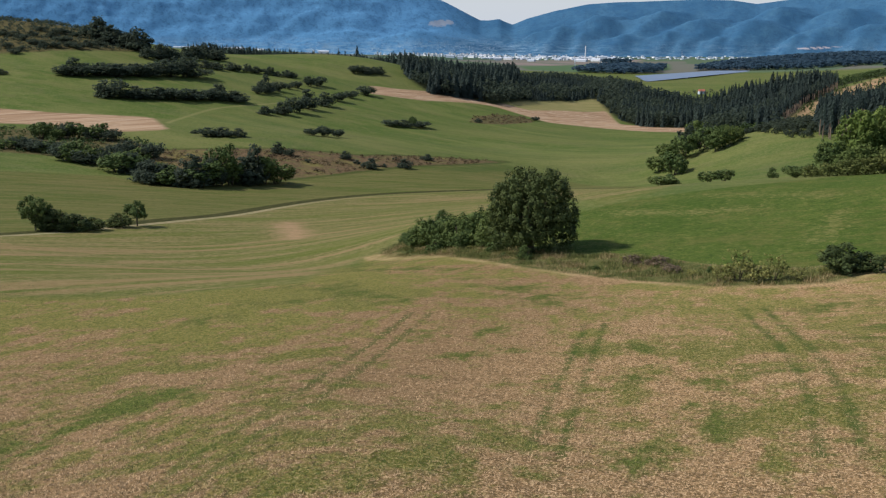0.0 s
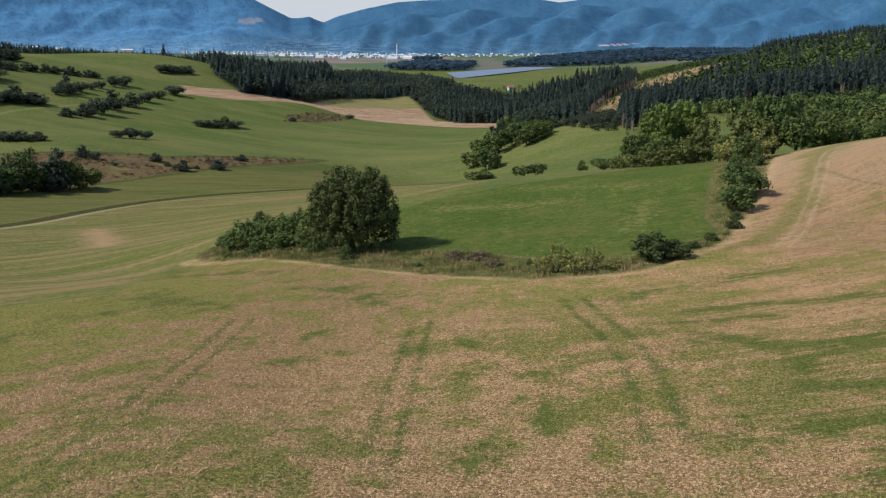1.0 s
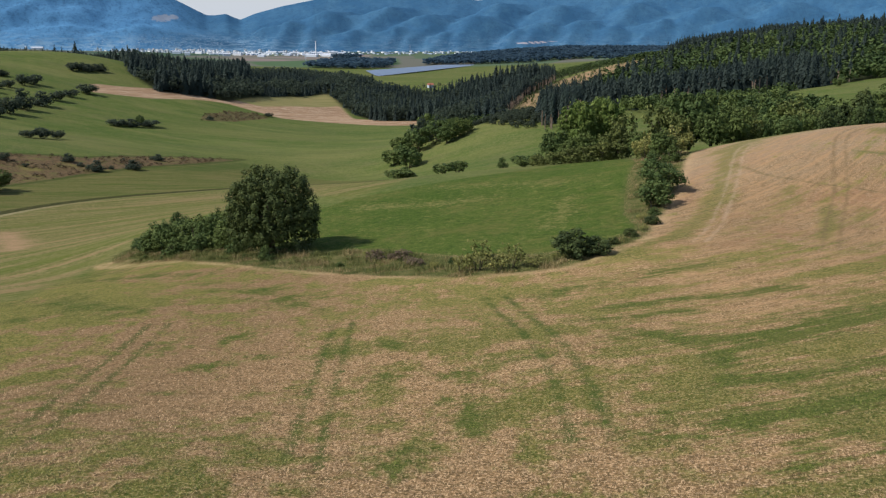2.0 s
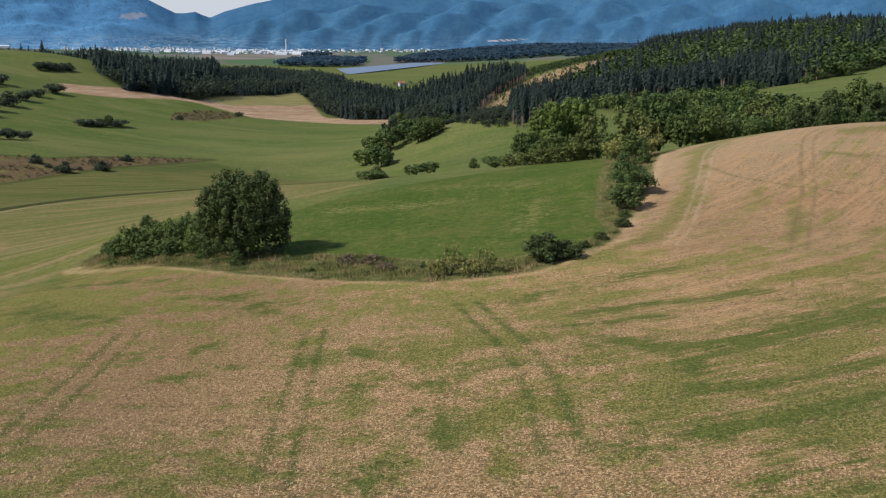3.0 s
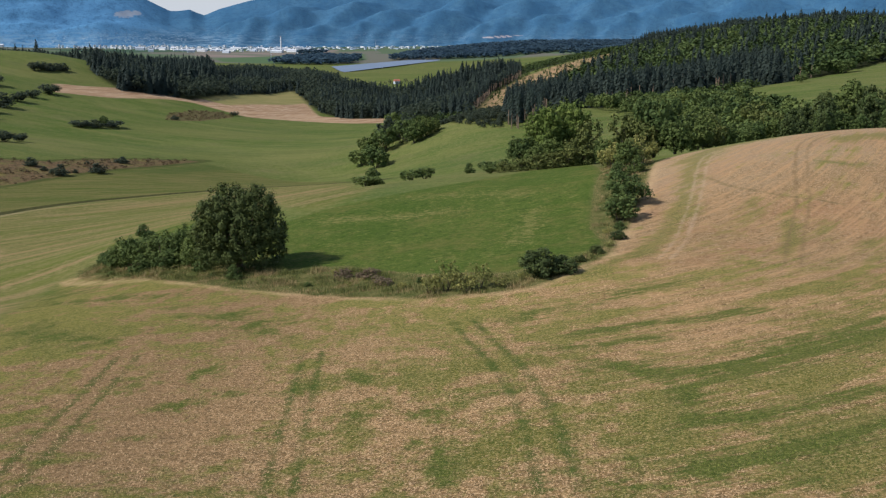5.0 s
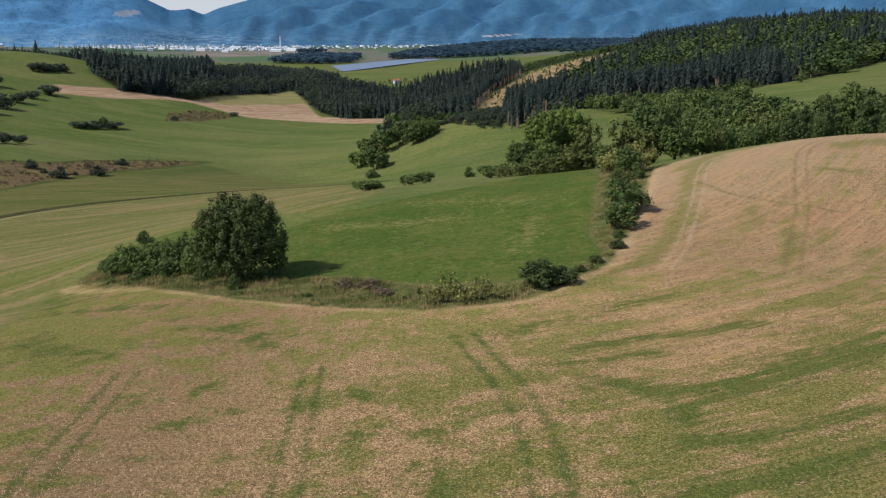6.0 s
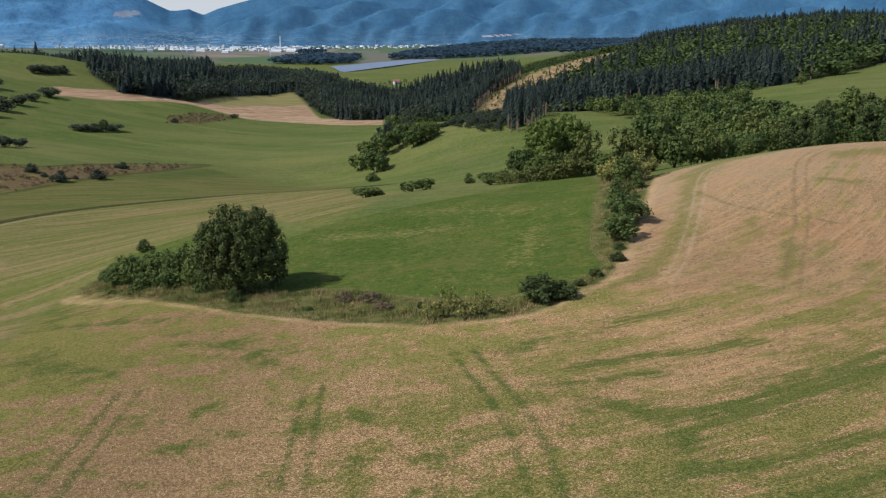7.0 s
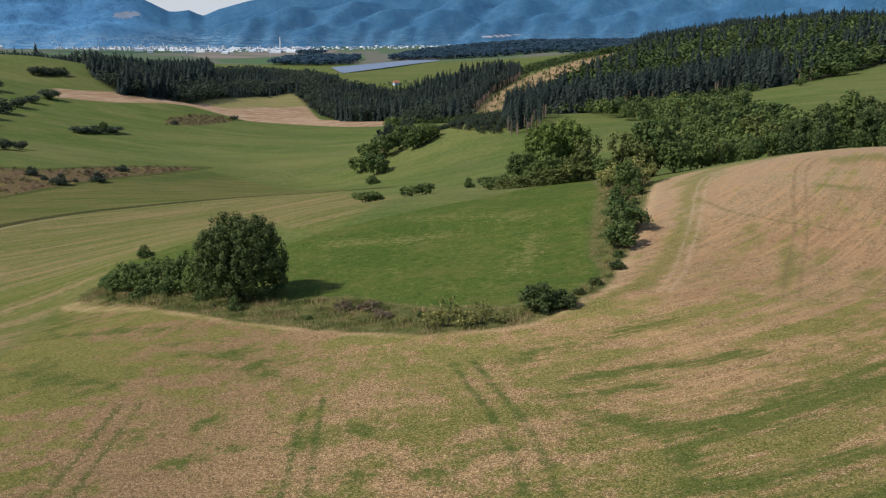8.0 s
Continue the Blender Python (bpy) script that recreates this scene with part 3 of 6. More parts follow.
# streaks of regrowth on the stubble: half width, strength, then the line
STREAKS_EAST = [
    (2.4, 1.0, (13.6, 78.3), (16.1, 75.6), (19.2, 74.3), (23.4, 75.8), (28, 78.2), (32.5, 80.6), (38, 84)),
    (1.7, 0.9, (23.2, 78.8), (28, 81.2), (33.8, 84.5), (38.3, 87.5), (46, 94)),
    (1.3, 0.6, (10, 87), (14.2, 88.1), (18.2, 88.6)),
    (1.4, 0.7, (13, 94), (16.9, 95.3), (20.2, 96), (25, 95.8), (31, 98)),
    (1.0, 0.8, (17.3, 70), (16.6, 65.7), (16.1, 62.7)),
    (1.1, 0.9, (15.5, 61), (18, 61.1), (21.7, 61.8), (24.7, 63.3), (31, 67)),
    (1.7, 1.0, (14.2, 52.2), (17.1, 53.6), (20.2, 55.2), (23.1, 57.1), (28, 59.6)),
    (0.5, 0.7, (17.7, 56.5), (21.2, 58.4), (25, 60)),
]
STREAKS_HILL = [
    (2.0, 1.5, (46.4, 190), (49.5, 197.3), (54.8, 206), (64, 208.5)),
    (1.3, 1.3, (46.5, 190), (45.6, 187.4), (41.7, 174.4), (38.4, 164.1), (34.8, 152.6), (31.2, 143.4), (26, 134)),
    (2.2, 1.5, (75, 192.6), (82, 194.3)),
    (0.9, 1.2, (50.7, 148), (47.5, 138.4), (44.6, 131.7), (42.5, 129.8)),
    (1.4, 0.2, (54.5, 147.2), (51.2, 136.3)),
    (1.6, 0.2, (48.2, 160), (44.5, 149.6), (39.1, 141.5), (32.3, 132.8)),
    (1.6, 0.4, (65.5, 175.8), (69, 173)),
    (2.2, 0.3, (56.9, 135.2), (53.5, 123.3), (48, 123)),
    (2.0, 0.4, (18, 125), (21.2, 127.7), (27.1, 133)),
]
STREAKS_NEAR = [
    (1.2, 0.07, (8.5, 58), (12.2, 58.2), (14.5, 59.4)),
    (1.6, 0.27, (6.4, 53.4), (8.6, 51.8), (10.8, 54)),
    (1.2, 0.37, (10.6, 50), (13.2, 49.8), (15.9, 49.6)),
    (1.6, 0.27, (18, 48.4), (16, 46.1), (14.4, 43)),
    (0.8, 0.27, (17.2, 44.9), (19.6, 46.6), (24, 50)),
    (1.4, 0.37, (17, 42.8), (22, 44.6)),
    (1.4, 0.27, (-0.9, 62.4), (0, 58.1), (-0.5, 54)),
    (1.6, 0.07, (-4.1, 49.5), (-3.2, 45.5)),
    (1.6, 0.17, (2, 73), (5.6, 73.4)),
]
STREAKS_WEST = [
    (2.4, 0.09, (-26.1, 80.4), (-23.4, 83.1), (-18.9, 86.5)),
    (1.6, -0.11, (-23.9, 74), (-19.6, 75.4), (-16.2, 77.7), (-11.9, 79)),
    (3.2, 0.09, (-30.4, 120), (-22.2, 111.4), (-17.8, 103.6)),
    (4.6, 0.19, (-50, 112), (-42.4, 103.7), (-37.1, 100.4)),
    (1.6, 0.09, (-10.2, 81.2), (-6.7, 81.7), (-1.1, 80.8)),
    (2.2, -0.06, (-7, 70), (-3.4, 69.8), (-0.6, 68.1)),
    (1.1, -0.01, (-22.4, 66), (-20, 66.2)),
    (2.4, 0.29, (-38.5, 44), (-36.6, 49.6), (-35.2, 52.5), (-34.6, 56)),
    (1.4, 0.09, (-26.6, 37), (-25, 38.6)),
    (3.2, -0.01, (-84, 101), (-76.3, 100.1), (-70, 104)),
    (2.2, -0.01, (-51, 83.6), (-47.9, 87.4)),
    (2.4, -0.01, (-49.5, 94.1), (-42, 96.2), (-38.7, 100.9)),
    (6.1, 0.39, (-90, 205), (-78, 190), (-66, 168), (-58, 150)),
    (4.1, -0.01, (-58, 140), (-47.3, 134), (-37, 133)),
    (3.4, -0.01, (6.7, 104.3), (12.9, 107.7), (19.5, 110.9), (26.6, 115.2)),
]
SERE = [
    (4.0, 0.7, (-20, 188), (-10, 184), (0, 184)),
    (3.0, 0.5, (10.5, 149), (13.5, 160), (15.5, 173)),
    (6.0, 0.3, (-6, 205), (6, 200), (14, 190)),
]
STREAKS = STREAKS_EAST + STREAKS_HILL + STREAKS_NEAR + STREAKS_WEST


def streaks(x, y, lines=STREAKS):
    """One in the middle of a streak of growth, nought at its edge."""
    best = np.full(x.shape, -3.0)
    for width, amount, *line in lines:
        p = smooth_line(line)
        for (ax, ay), (bx, by) in zip(p[:-1], p[1:]):
            dx, dy = bx - ax, by - ay
            t = np.clip(((x - ax) * dx + (y - ay) * dy) / (dx * dx + dy * dy + 1e-9), 0, 1)
            best = np.maximum(best, amount - np.hypot(x - ax - t * dx, y - ay - t * dy) / width)
    return best


def depth_in(points, x, y):
    """Distance to a plot's edge, positive inside."""
    p = np.array(points, float)
    q = np.roll(p, -1, axis=0)
    best, odd = np.full(x.shape, 1e9), np.zeros(x.shape, bool)
    for (ax, ay), (bx, by) in zip(p, q):
        dx, dy = bx - ax, by - ay
        t = np.clip(((x - ax) * dx + (y - ay) * dy) / (dx * dx + dy * dy + 1e-9), 0, 1)
        best = np.minimum(best, np.hypot(x - ax - t * dx, y - ay - t * dy))
        cross = (ay > y) != (by > y)
        odd ^= cross & (x < (bx - ax) * (y - ay) / (by - ay + 1e-12) + ax)
    return np.where(odd, best, -best)


def smooth_line(points, step=2.0):
    """A rounded line through plan points."""
    p = np.array(points, float)
    for _ in range(3):
        a, b = p[:-1], p[1:]
        mid = np.empty((2 * len(a), 2))
        mid[0::2], mid[1::2] = a * 0.75 + b * 0.25, a * 0.25 + b * 0.75
        p = np.vstack([p[:1], mid, p[-1:]])
    return p


def offset_from(points, x, y):
    """Signed distance across a line; far beyond its ends it grows."""
    p = smooth_line(points)
    best, out = np.full(x.shape, 1e9), np.full(x.shape, 1e3)
    for (ax, ay), (bx, by) in zip(p[:-1], p[1:]):
        dx, dy = bx - ax, by - ay
        t = np.clip(((x - ax) * dx + (y - ay) * dy) / (dx * dx + dy * dy + 1e-9), 0, 1)
        d = np.hypot(x - ax - t * dx, y - ay - t * dy)
        side = np.where((x - ax) * dy - (y - ay) * dx > 0, 1.0, -1.0)
        side = np.where(((t <= 0) & (ax == p[0, 0]) & (ay == p[0, 1])) | ((t >= 1) & (bx == p[-1, 0]) & (by == p[-1, 1])), 50.0, side)
        near = d < best
        best, out = np.where(near, d, best), np.where(near, d * side, out)
    return out


def mesh_from(name, verts, faces, material, attrs=None, smooth=False):
    """A mesh from arrays: verts (n, 3), faces (m, 3 or 4), point attributes."""
    me = bpy.data.meshes.new(name)
    verts, faces = np.ascontiguousarray(verts, np.float32), np.ascontiguousarray(faces, np.int32)
    m, k = faces.shape
    me.vertices.add(len(verts)), me.loops.add(m * k), me.polygons.add(m)
    me.vertices.foreach_set("co", verts.ravel())
    me.loops.foreach_set("vertex_index", faces.ravel())
    me.polygons.foreach_set("loop_start", np.arange(0, m * k, k, dtype=np.int32))
    for key, values in (attrs or {}).items():
        me.attributes.new(key, "FLOAT", "POINT").data.foreach_set("value", np.ascontiguousarray(values, np.float32))
    me.update(calc_edges=True)
    me.polygons.foreach_set("use_smooth", np.full(m, smooth))
    if material:
        me.materials.append(material)
    return me


def grid_faces(rows, cols, closed):
    i, j = np.meshgrid(np.arange(rows - 1), np.arange(cols if closed else cols - 1), indexing="ij")
    k = (j + 1) % cols
    return np.stack([i * cols + j, (i + 1) * cols + j, (i + 1) * cols + k, i * cols + k], -1).reshape(-1, 4)[:, ::-1]


def ground():
    bearings = np.radians(np.concatenate([np.arange(-44, 28, 0.34), np.arange(30, 315, 3.0)]))
    reach = np.append(0.02, np.geomspace(6, 4990, 430))
    a, r = np.meshgrid(bearings, reach)
    x, y = (np.sin(a) * r).ravel() + 2, (np.cos(a) * r).ravel() - 5
    z = land(x, y)
    n = len(bearings)
    attrs = {
        "stubble": depth_in(STUBBLE, x, y) / (1 + np.clip((-44 - x) / 6, 0, 16) * (y < 186)),
        "meadow": depth_in(MEADOW, x, y),
        "margin": depth_in(MARGIN, x, y),
        "valley": depth_in(VALLEY, x, y),
        "bank": np.maximum(depth_in(BANK, x, y), depth_in(SCRUB_PATCH, x, y) - 4),
        "bank_foot": depth_in(BANK, x, y),
        "wedge": depth_in(WEDGE, x, y),
        "tilth": depth_in(TILTH, x, y),
        "leas": depth_in(LEAS, x, y),
        "scrub": np.maximum(np.maximum(depth_in(SCRUB_SLOPE, x, y), depth_in(SCRUB_HILL, x, y)), depth_in(SCRUB_PATCH, x, y) - 6),
        "lush": streaks(x, y),
        "sere": streaks(x, y, SERE),
        "straw": np.maximum(depth_in(STRAW_MID, x, y), depth_in(STRAW_LEFT, x, y)),
        "pale": depth_in(PALE_HILL, x, y),
        "clearing": depth_in(CLEARING, x, y),
        "wood": np.maximum(depth_in(WOOD_MID, x, y), np.maximum(depth_in(WOOD_HILL, x, y), np.maximum(depth_in(WOOD_DALE, x, y), depth_in(WOOD_TOP, x, y)))),
        "bare": depth_in(BARE, x, y),
        "plain": np.hypot(x, y) - 2700,
        "lane": offset_from(TRACK, x, y),
        "footpath": offset_from(FOOTPATH, x, y),
    }
    for name, line in (("tram_a", TRAM_A), ("tram_b", TRAM_B), ("tram_c", TRAM_C), ("tram_d", TRAM_D), ("tram_e", TRAM_E), ("slot_a", SLOT_A), ("slot_b", SLOT_B)):
        attrs[name] = offset_from(line, x, y)
    quads = grid_faces(len(reach), n, True)
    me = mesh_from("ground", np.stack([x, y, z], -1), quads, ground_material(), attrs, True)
    return tagged(new("ground", me), "rolling farmland with stubble, pasture and meadow plots", "ground", kind="structure")


ground()


def crest_at(deg):
    """Height of the skyline of the ranges by bearing: the river gap lies at -12."""
    return np.interp(deg, [-180, -60, -40, -30, -22, -17.2, -16.1, -15.3, -14.3, -13.9, -13.3, -12.9, -12.55, -11.8, -10.3, -8.6, -7.1, -5, -3, -1.2, 0, 1.2, 4, 8, 14, 20, 26, 60, 180],
                     [330, 330, 360, 350, 300, 170, 128, 93, 50, 50, 57, 41, 31, 58, 93, 122, 131, 136, 142, 138, 122, 135, 165, 230, 235, 265, 290, 330, 330])


# wooded noses of the ranges: bearing, half width, height of the top, reach of the top
NOSES = [(-34, 5.0, -20, 4560), (-27, 4.5, -40, 4540), (-21.5, 3.6, 10, 4580), (-17.6, 2.6, 10, 4540), (-9.9, 1.6, 30, 4600), (-8.0, 2.0, 74, 4650), (-6.6, 1.5, -5, 4540), (-5.0, 2.2, 96, 4680), (-4.4, 1.4, 8, 4550), (-2.7, 1.9, 62, 4610), (-1.6, 1.3, -12, 4530), (0.0, 1.9, 58, 4590), (1.2, 2.0, 112, 4700), (2.3, 1.3, 0, 4540), (3.5, 1.7, 33, 4570), (4.4, 2.4, 104, 4680), (5.7, 1.7, 40, 4580), (7.2, 1.6, 14, 4550), (8.3, 2.4, 118, 4690), (9.6, 1.8, 48, 4590), (11.8, 2.4, 100, 4660), (13.6, 2.0, 50, 4590), (16.0, 2.6, 120, 4680), (18.4, 2.2, 60, 4600), (21.5, 3.0, 130, 4690), (25, 2.6, 60, 4600), (29, 3.2, 130, 4680)]


def mountain_height(deg, reach):
    """Ground of the ranges: slopes that climb to the skyline, with wooded noses in front of them."""
    deg, reach = np.broadcast_arrays(np.asarray(deg, float), np.asarray(reach, float))
    sway = np.vectorize(lambda d, r: noise.fractal(Vector((d * 0.55, r * 0.011, 8.0)), 1.0, 2.0, 4))(deg, reach)
    rise = np.clip((reach - 4420) / 480, 0, 1)
    z = -106 + (crest_at(deg) + 106) * np.clip(rise + 0.05 * sway * rise * (1 - rise) * 4, 0, 1) ** 1.35
    for bearing, half, top, at in NOSES:
        side = np.abs(deg + 0.45 * sway - bearing - (reach - at) * 0.008) / (2.3 * half)
        front = np.clip((at - reach) / (at - 4425), 0, 1)
        nose = top - (top + 118) * (0.75 * np.sqrt(side**2 + 0.002) + front**0.9) + 5 * sway
        gap = np.clip((nose - z) / 26, -1, 1)
        z = np.maximum(z, nose) + 3.0 * (1 - np.abs(gap)) ** 2 * (top < 200)
    fade = np.clip((4985 - reach) / 70, 0, 1)
    ground_line = np.clip((reach - 4405) / 30, 0, 1)
    z = -106 + (np.minimum(z, crest_at(deg) + 3 * sway) + 106) * ground_line
    return np.where(reach > 4915, -106 + (z + 106) * (0.6 + 0.4 * fade), z)


def mountains():
    """Wooded ranges that close the basin, with a gap that a river cuts."""
    deg = np.concatenate([np.arange(-48, 32, 0.14), np.arange(32, 312, 2.0)])
    reach = np.concatenate([np.linspace(4405, 4915, 64), [4950, 4985]])
    a, r = np.meshgrid(np.radians(deg), reach)
    z = mountain_height(np.where(np.degrees(a) > 180, np.degrees(a) - 360, np.degrees(a)), r)
    rough = np.array([[noise.fractal(Vector((q * 55 + w * 0.004, w * 0.013, 4.7)), 0.85, 2.1, 6) for q in a[0]] for w in reach])
    z = z + rough * 2.4 * np.clip((z + 100) / 60, 0, 1) * (r < 4800)
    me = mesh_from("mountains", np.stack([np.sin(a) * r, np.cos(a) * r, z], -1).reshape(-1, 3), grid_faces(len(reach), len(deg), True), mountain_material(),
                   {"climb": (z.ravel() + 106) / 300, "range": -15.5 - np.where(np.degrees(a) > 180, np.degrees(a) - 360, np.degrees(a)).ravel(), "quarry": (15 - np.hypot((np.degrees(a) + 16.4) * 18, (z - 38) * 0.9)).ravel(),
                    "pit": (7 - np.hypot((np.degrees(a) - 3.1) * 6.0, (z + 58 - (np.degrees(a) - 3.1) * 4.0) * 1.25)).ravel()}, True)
    return tagged(new("backdrop", me), "wooded mountain ranges with a river gap, hazed blue by their colour", "mountains", kind="structure")


def mountain_material():
    s = Shade("hazed_far_woods", 1.0, 0.0)
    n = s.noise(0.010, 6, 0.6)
    # blue base: haze of the distance is painted into the woods' colour
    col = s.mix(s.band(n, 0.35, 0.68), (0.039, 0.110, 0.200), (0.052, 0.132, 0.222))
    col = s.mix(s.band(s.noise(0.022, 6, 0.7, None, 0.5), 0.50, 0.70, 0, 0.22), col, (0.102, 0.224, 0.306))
    # the left range is paler: more haze painted in by bearing
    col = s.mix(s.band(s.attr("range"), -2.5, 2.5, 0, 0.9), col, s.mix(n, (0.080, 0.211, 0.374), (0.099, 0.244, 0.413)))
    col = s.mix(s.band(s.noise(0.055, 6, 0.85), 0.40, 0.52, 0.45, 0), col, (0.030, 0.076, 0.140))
    # plots and villages at the foot, paled further as painted haze, and a quarry
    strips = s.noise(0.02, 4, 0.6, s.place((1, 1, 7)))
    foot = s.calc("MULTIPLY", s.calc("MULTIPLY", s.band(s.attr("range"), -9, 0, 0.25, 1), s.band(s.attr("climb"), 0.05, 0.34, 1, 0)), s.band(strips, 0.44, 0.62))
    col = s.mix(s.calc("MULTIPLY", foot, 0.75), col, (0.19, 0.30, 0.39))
    specks = s.calc("MULTIPLY", s.band(s.noise(0.16, 3, 0.6, s.place((1, 1, 2.5))), 0.57, 0.64), s.band(s.attr("climb"), 0.05, 0.34, 0.8, 0))
    specks = s.calc("MULTIPLY", specks, s.calc("MULTIPLY", s.band(s.noise(0.008, 3), 0.42, 0.56), s.band(s.attr("range"), -6, 0, 0.25, 1)))
    col = s.mix(specks, col, (0.42, 0.50, 0.58))
    quarry = s.calc("MULTIPLY_ADD", s.calc("SUBTRACT", s.noise(0.03, 5, 0.7), 0.5), 46, s.attr("quarry"))
    col = s.mix(s.band(quarry, 0, 6, 0, 0.7), col, (0.30, 0.31, 0.34))
    pit = s.calc("MULTIPLY_ADD", s.calc("SUBTRACT", s.noise(0.05, 5, 0.7), 0.5), 5, s.attr("pit"))
    col = s.mix(s.band(pit, -1, 2, 0, 0.85), col, (0.42, 0.37, 0.38))
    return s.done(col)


mountains()


# ---- plants ----
def unit(v):
    return v / (np.linalg.norm(v, axis=-1, keepdims=True) + 1e-9)


def leaf_cloud(rng, centres, radii, count, size, core, jitter=0.38):
    """Leaves as small rhombic blades in clumps; core: the crown's middle. Returns verts, quads and a tint."""
    n = len(centres)
    who = np.repeat(np.arange(n), count)
    d = unit(rng.normal(size=(len(who), 3)))
    reach = rng.random(len(who)) ** 0.45
    p = centres[who] + d * (radii[who] * reach)[:, None]
    out = unit(unit(p - core) * 0.9 + d * 1.0 + rng.normal(size=d.shape) * jitter)
    side = unit(np.cross(out, rng.normal(size=d.shape)))
    up = np.cross(out, side)
    s = (size * rng.uniform(0.6, 1.3, len(who)))[:, None]
    v = np.stack([p - side * s, p - up * s * 0.55, p + side * s, p + up * s * 0.55], 1).reshape(-1, 3)
    tint = np.repeat(np.clip(1.0 - reach, 0, 1) * 0.6 + rng.random(n)[who] * 0.4, 4)
    return v, np.arange(len(v)).reshape(-1, 4), tint


def shell(rng, count, middle, radii, low=-1.0):
    """Points spread over an uneven ellipsoid, none below low times its height."""
    d = unit(rng.normal(size=(count * 3, 3)))
    d = d[d[:, 2] > low][:count]
    return np.array(middle) + d * np.array(radii) * rng.uniform(0.78, 1.04, len(d))[:, None]


def crown_mesh(rng, name, blobs, puffs, leaves, leaf, puff, material, low=-0.9, floor=-0.02, ruffle=0.42, tall=1.0):
    """A crown of rounded masses: puffs of small leaves over each mass, and larger shaded leaves within. blobs: centre and radii."""
    middle = np.mean([m for m, _ in blobs], axis=0)
    share = np.array([r[0] * r[2] for _, r in blobs])
    counts = np.maximum(4, puffs * share / share.sum()).astype(int)
    kept = []
    for i, (m, r) in enumerate(blobs):
        c = np.array(m) + (shell(rng, counts[i], m, r, low) - np.array(m)) * 0.9
        for j, (mm, rr) in enumerate(blobs):
            if i != j:
                c = c[np.linalg.norm((c - np.array(mm)) / np.array(rr), axis=1) > 0.78]
        kept.append(c)
    centres = np.vstack(kept)
    radii = rng.uniform(0.75, 1.25, len(centres)) * puff
    who = np.repeat(np.arange(len(centres)), leaves)
    d = unit(rng.normal(size=(len(who), 3)))
    d[:, 2] = np.abs(d[:, 2]) * np.where(rng.random(len(who)) < 0.7, 1, -1)
    reach = rng.uniform(0.35, 1.0, len(who))
    p = centres[who] + d * (radii[who] * reach)[:, None] * np.array([1.0, 1.0, tall])
    out = unit(d * 1.0 + unit(p - middle) * 0.5 + rng.normal(size=d.shape) * ruffle)
    inner = np.vstack([shell(rng, max(5, counts[i] // 2), m, tuple(0.58 * k for k in r), low) for i, (m, r) in enumerate(blobs)])
    q = np.repeat(inner, 9, axis=0) + rng.normal(size=(len(inner) * 9, 3)) * puff * 0.6
    p, out = np.vstack([p, q]), np.vstack([out, unit(rng.normal(size=q.shape))])
    size = np.concatenate([leaf * rng.uniform(0.6, 1.3, len(who)), np.full(len(q), puff * 0.5)])[:, None]
    side = unit(np.cross(out, rng.normal(size=out.shape)))
    up = np.cross(out, side)
    v = np.stack([p - side * size, p - up * size * 0.6, p + side * size, p + up * size * 0.6], 1).reshape(-1, 3)
    # leaves within take darker tints: crown shade put into their colour
    tint = np.concatenate([rng.random(len(centres))[who] * 0.65 + rng.random(len(who)) * 0.35, rng.uniform(0.3, 1.0, len(q))])
    f = np.arange(len(v)).reshape(-1, 4)
    keep = v[:, 2].reshape(-1, 4).min(1) > floor
    return mesh_from(name, v, f[keep], material, {"tint": np.repeat(tint, 4)})


def limb(verts, faces, a, b, ra, rb, sides=7, bend=0.0, rng=None):
    """Adds a tapered, slightly bent limb to the lists."""
    a, b = np.array(a, float), np.array(b, float)
    axis = unit(b - a)
    u = unit(np.cross(axis, [0.3, 0.9, 0.1]))
    w = np.cross(axis, u)
    kink = rng.normal(size=3) * bend if rng is not None else np.zeros(3)
    start = len(verts)
    for i in range(4):
        t = i / 3
        c = a + (b - a) * t + kink * math.sin(t * math.pi)
        r = ra + (rb - ra) * t
        for k in range(sides):
            g = 2 * math.pi * k / sides
            verts.append(c + (u * math.cos(g) + w * math.sin(g)) * r)
    for i in range(3):
        for k in range(sides):
            j = (k + 1) % sides
            faces.append((start + i * sides + k, start + i * sides + j, start + (i + 1) * sides + j, start + (i + 1) * sides + k))


def part(name, me, parent, label=""):
    ob = new(name, me)
    ob.parent = parent
    return tagged(ob, label)


def wood_material():
    s = Shade("bark", 0.9, 0.2)
    grain = s.noise(6, 5, 0.7, s.place((1, 1, 0.25)))
    s.bump(grain, 0.03)
    return s.done(s.mix(s.band(grain, 0.35, 0.7), (0.06, 0.045, 0.032), (0.16, 0.13, 0.10)))


BARK = wood_material()
LEAF_OAK = foliage_material("dense_leaves", (0.036, 0.052, 0.018), (0.076, 0.098, 0.029))
LEAF_HEDGE = foliage_material("hedge_leaves", (0.050, 0.078, 0.022), (0.104, 0.136, 0.038))
LEAF_DRY = foliage_material("dry_leaves", (0.125, 0.135, 0.036), (0.27, 0.255, 0.078))
# greyed bluish base and high translucency stand in for haze over far bushes
LEAF_FAR = foliage_material("copse_leaves", (0.052, 0.068, 0.043), (0.070, 0.090, 0.052), scale=0.2, through_leaf=0.50, bright=0.0, vary=0.12)
LEAF_TWIG = foliage_material("dead_twigs", (0.105, 0.078, 0.046), (0.20, 0.150, 0.088), scale=1.2)
LEAF_BROWN = foliage_material("dry_scrub", (0.060, 0.048, 0.026), (0.120, 0.088, 0.046), scale=0.1)
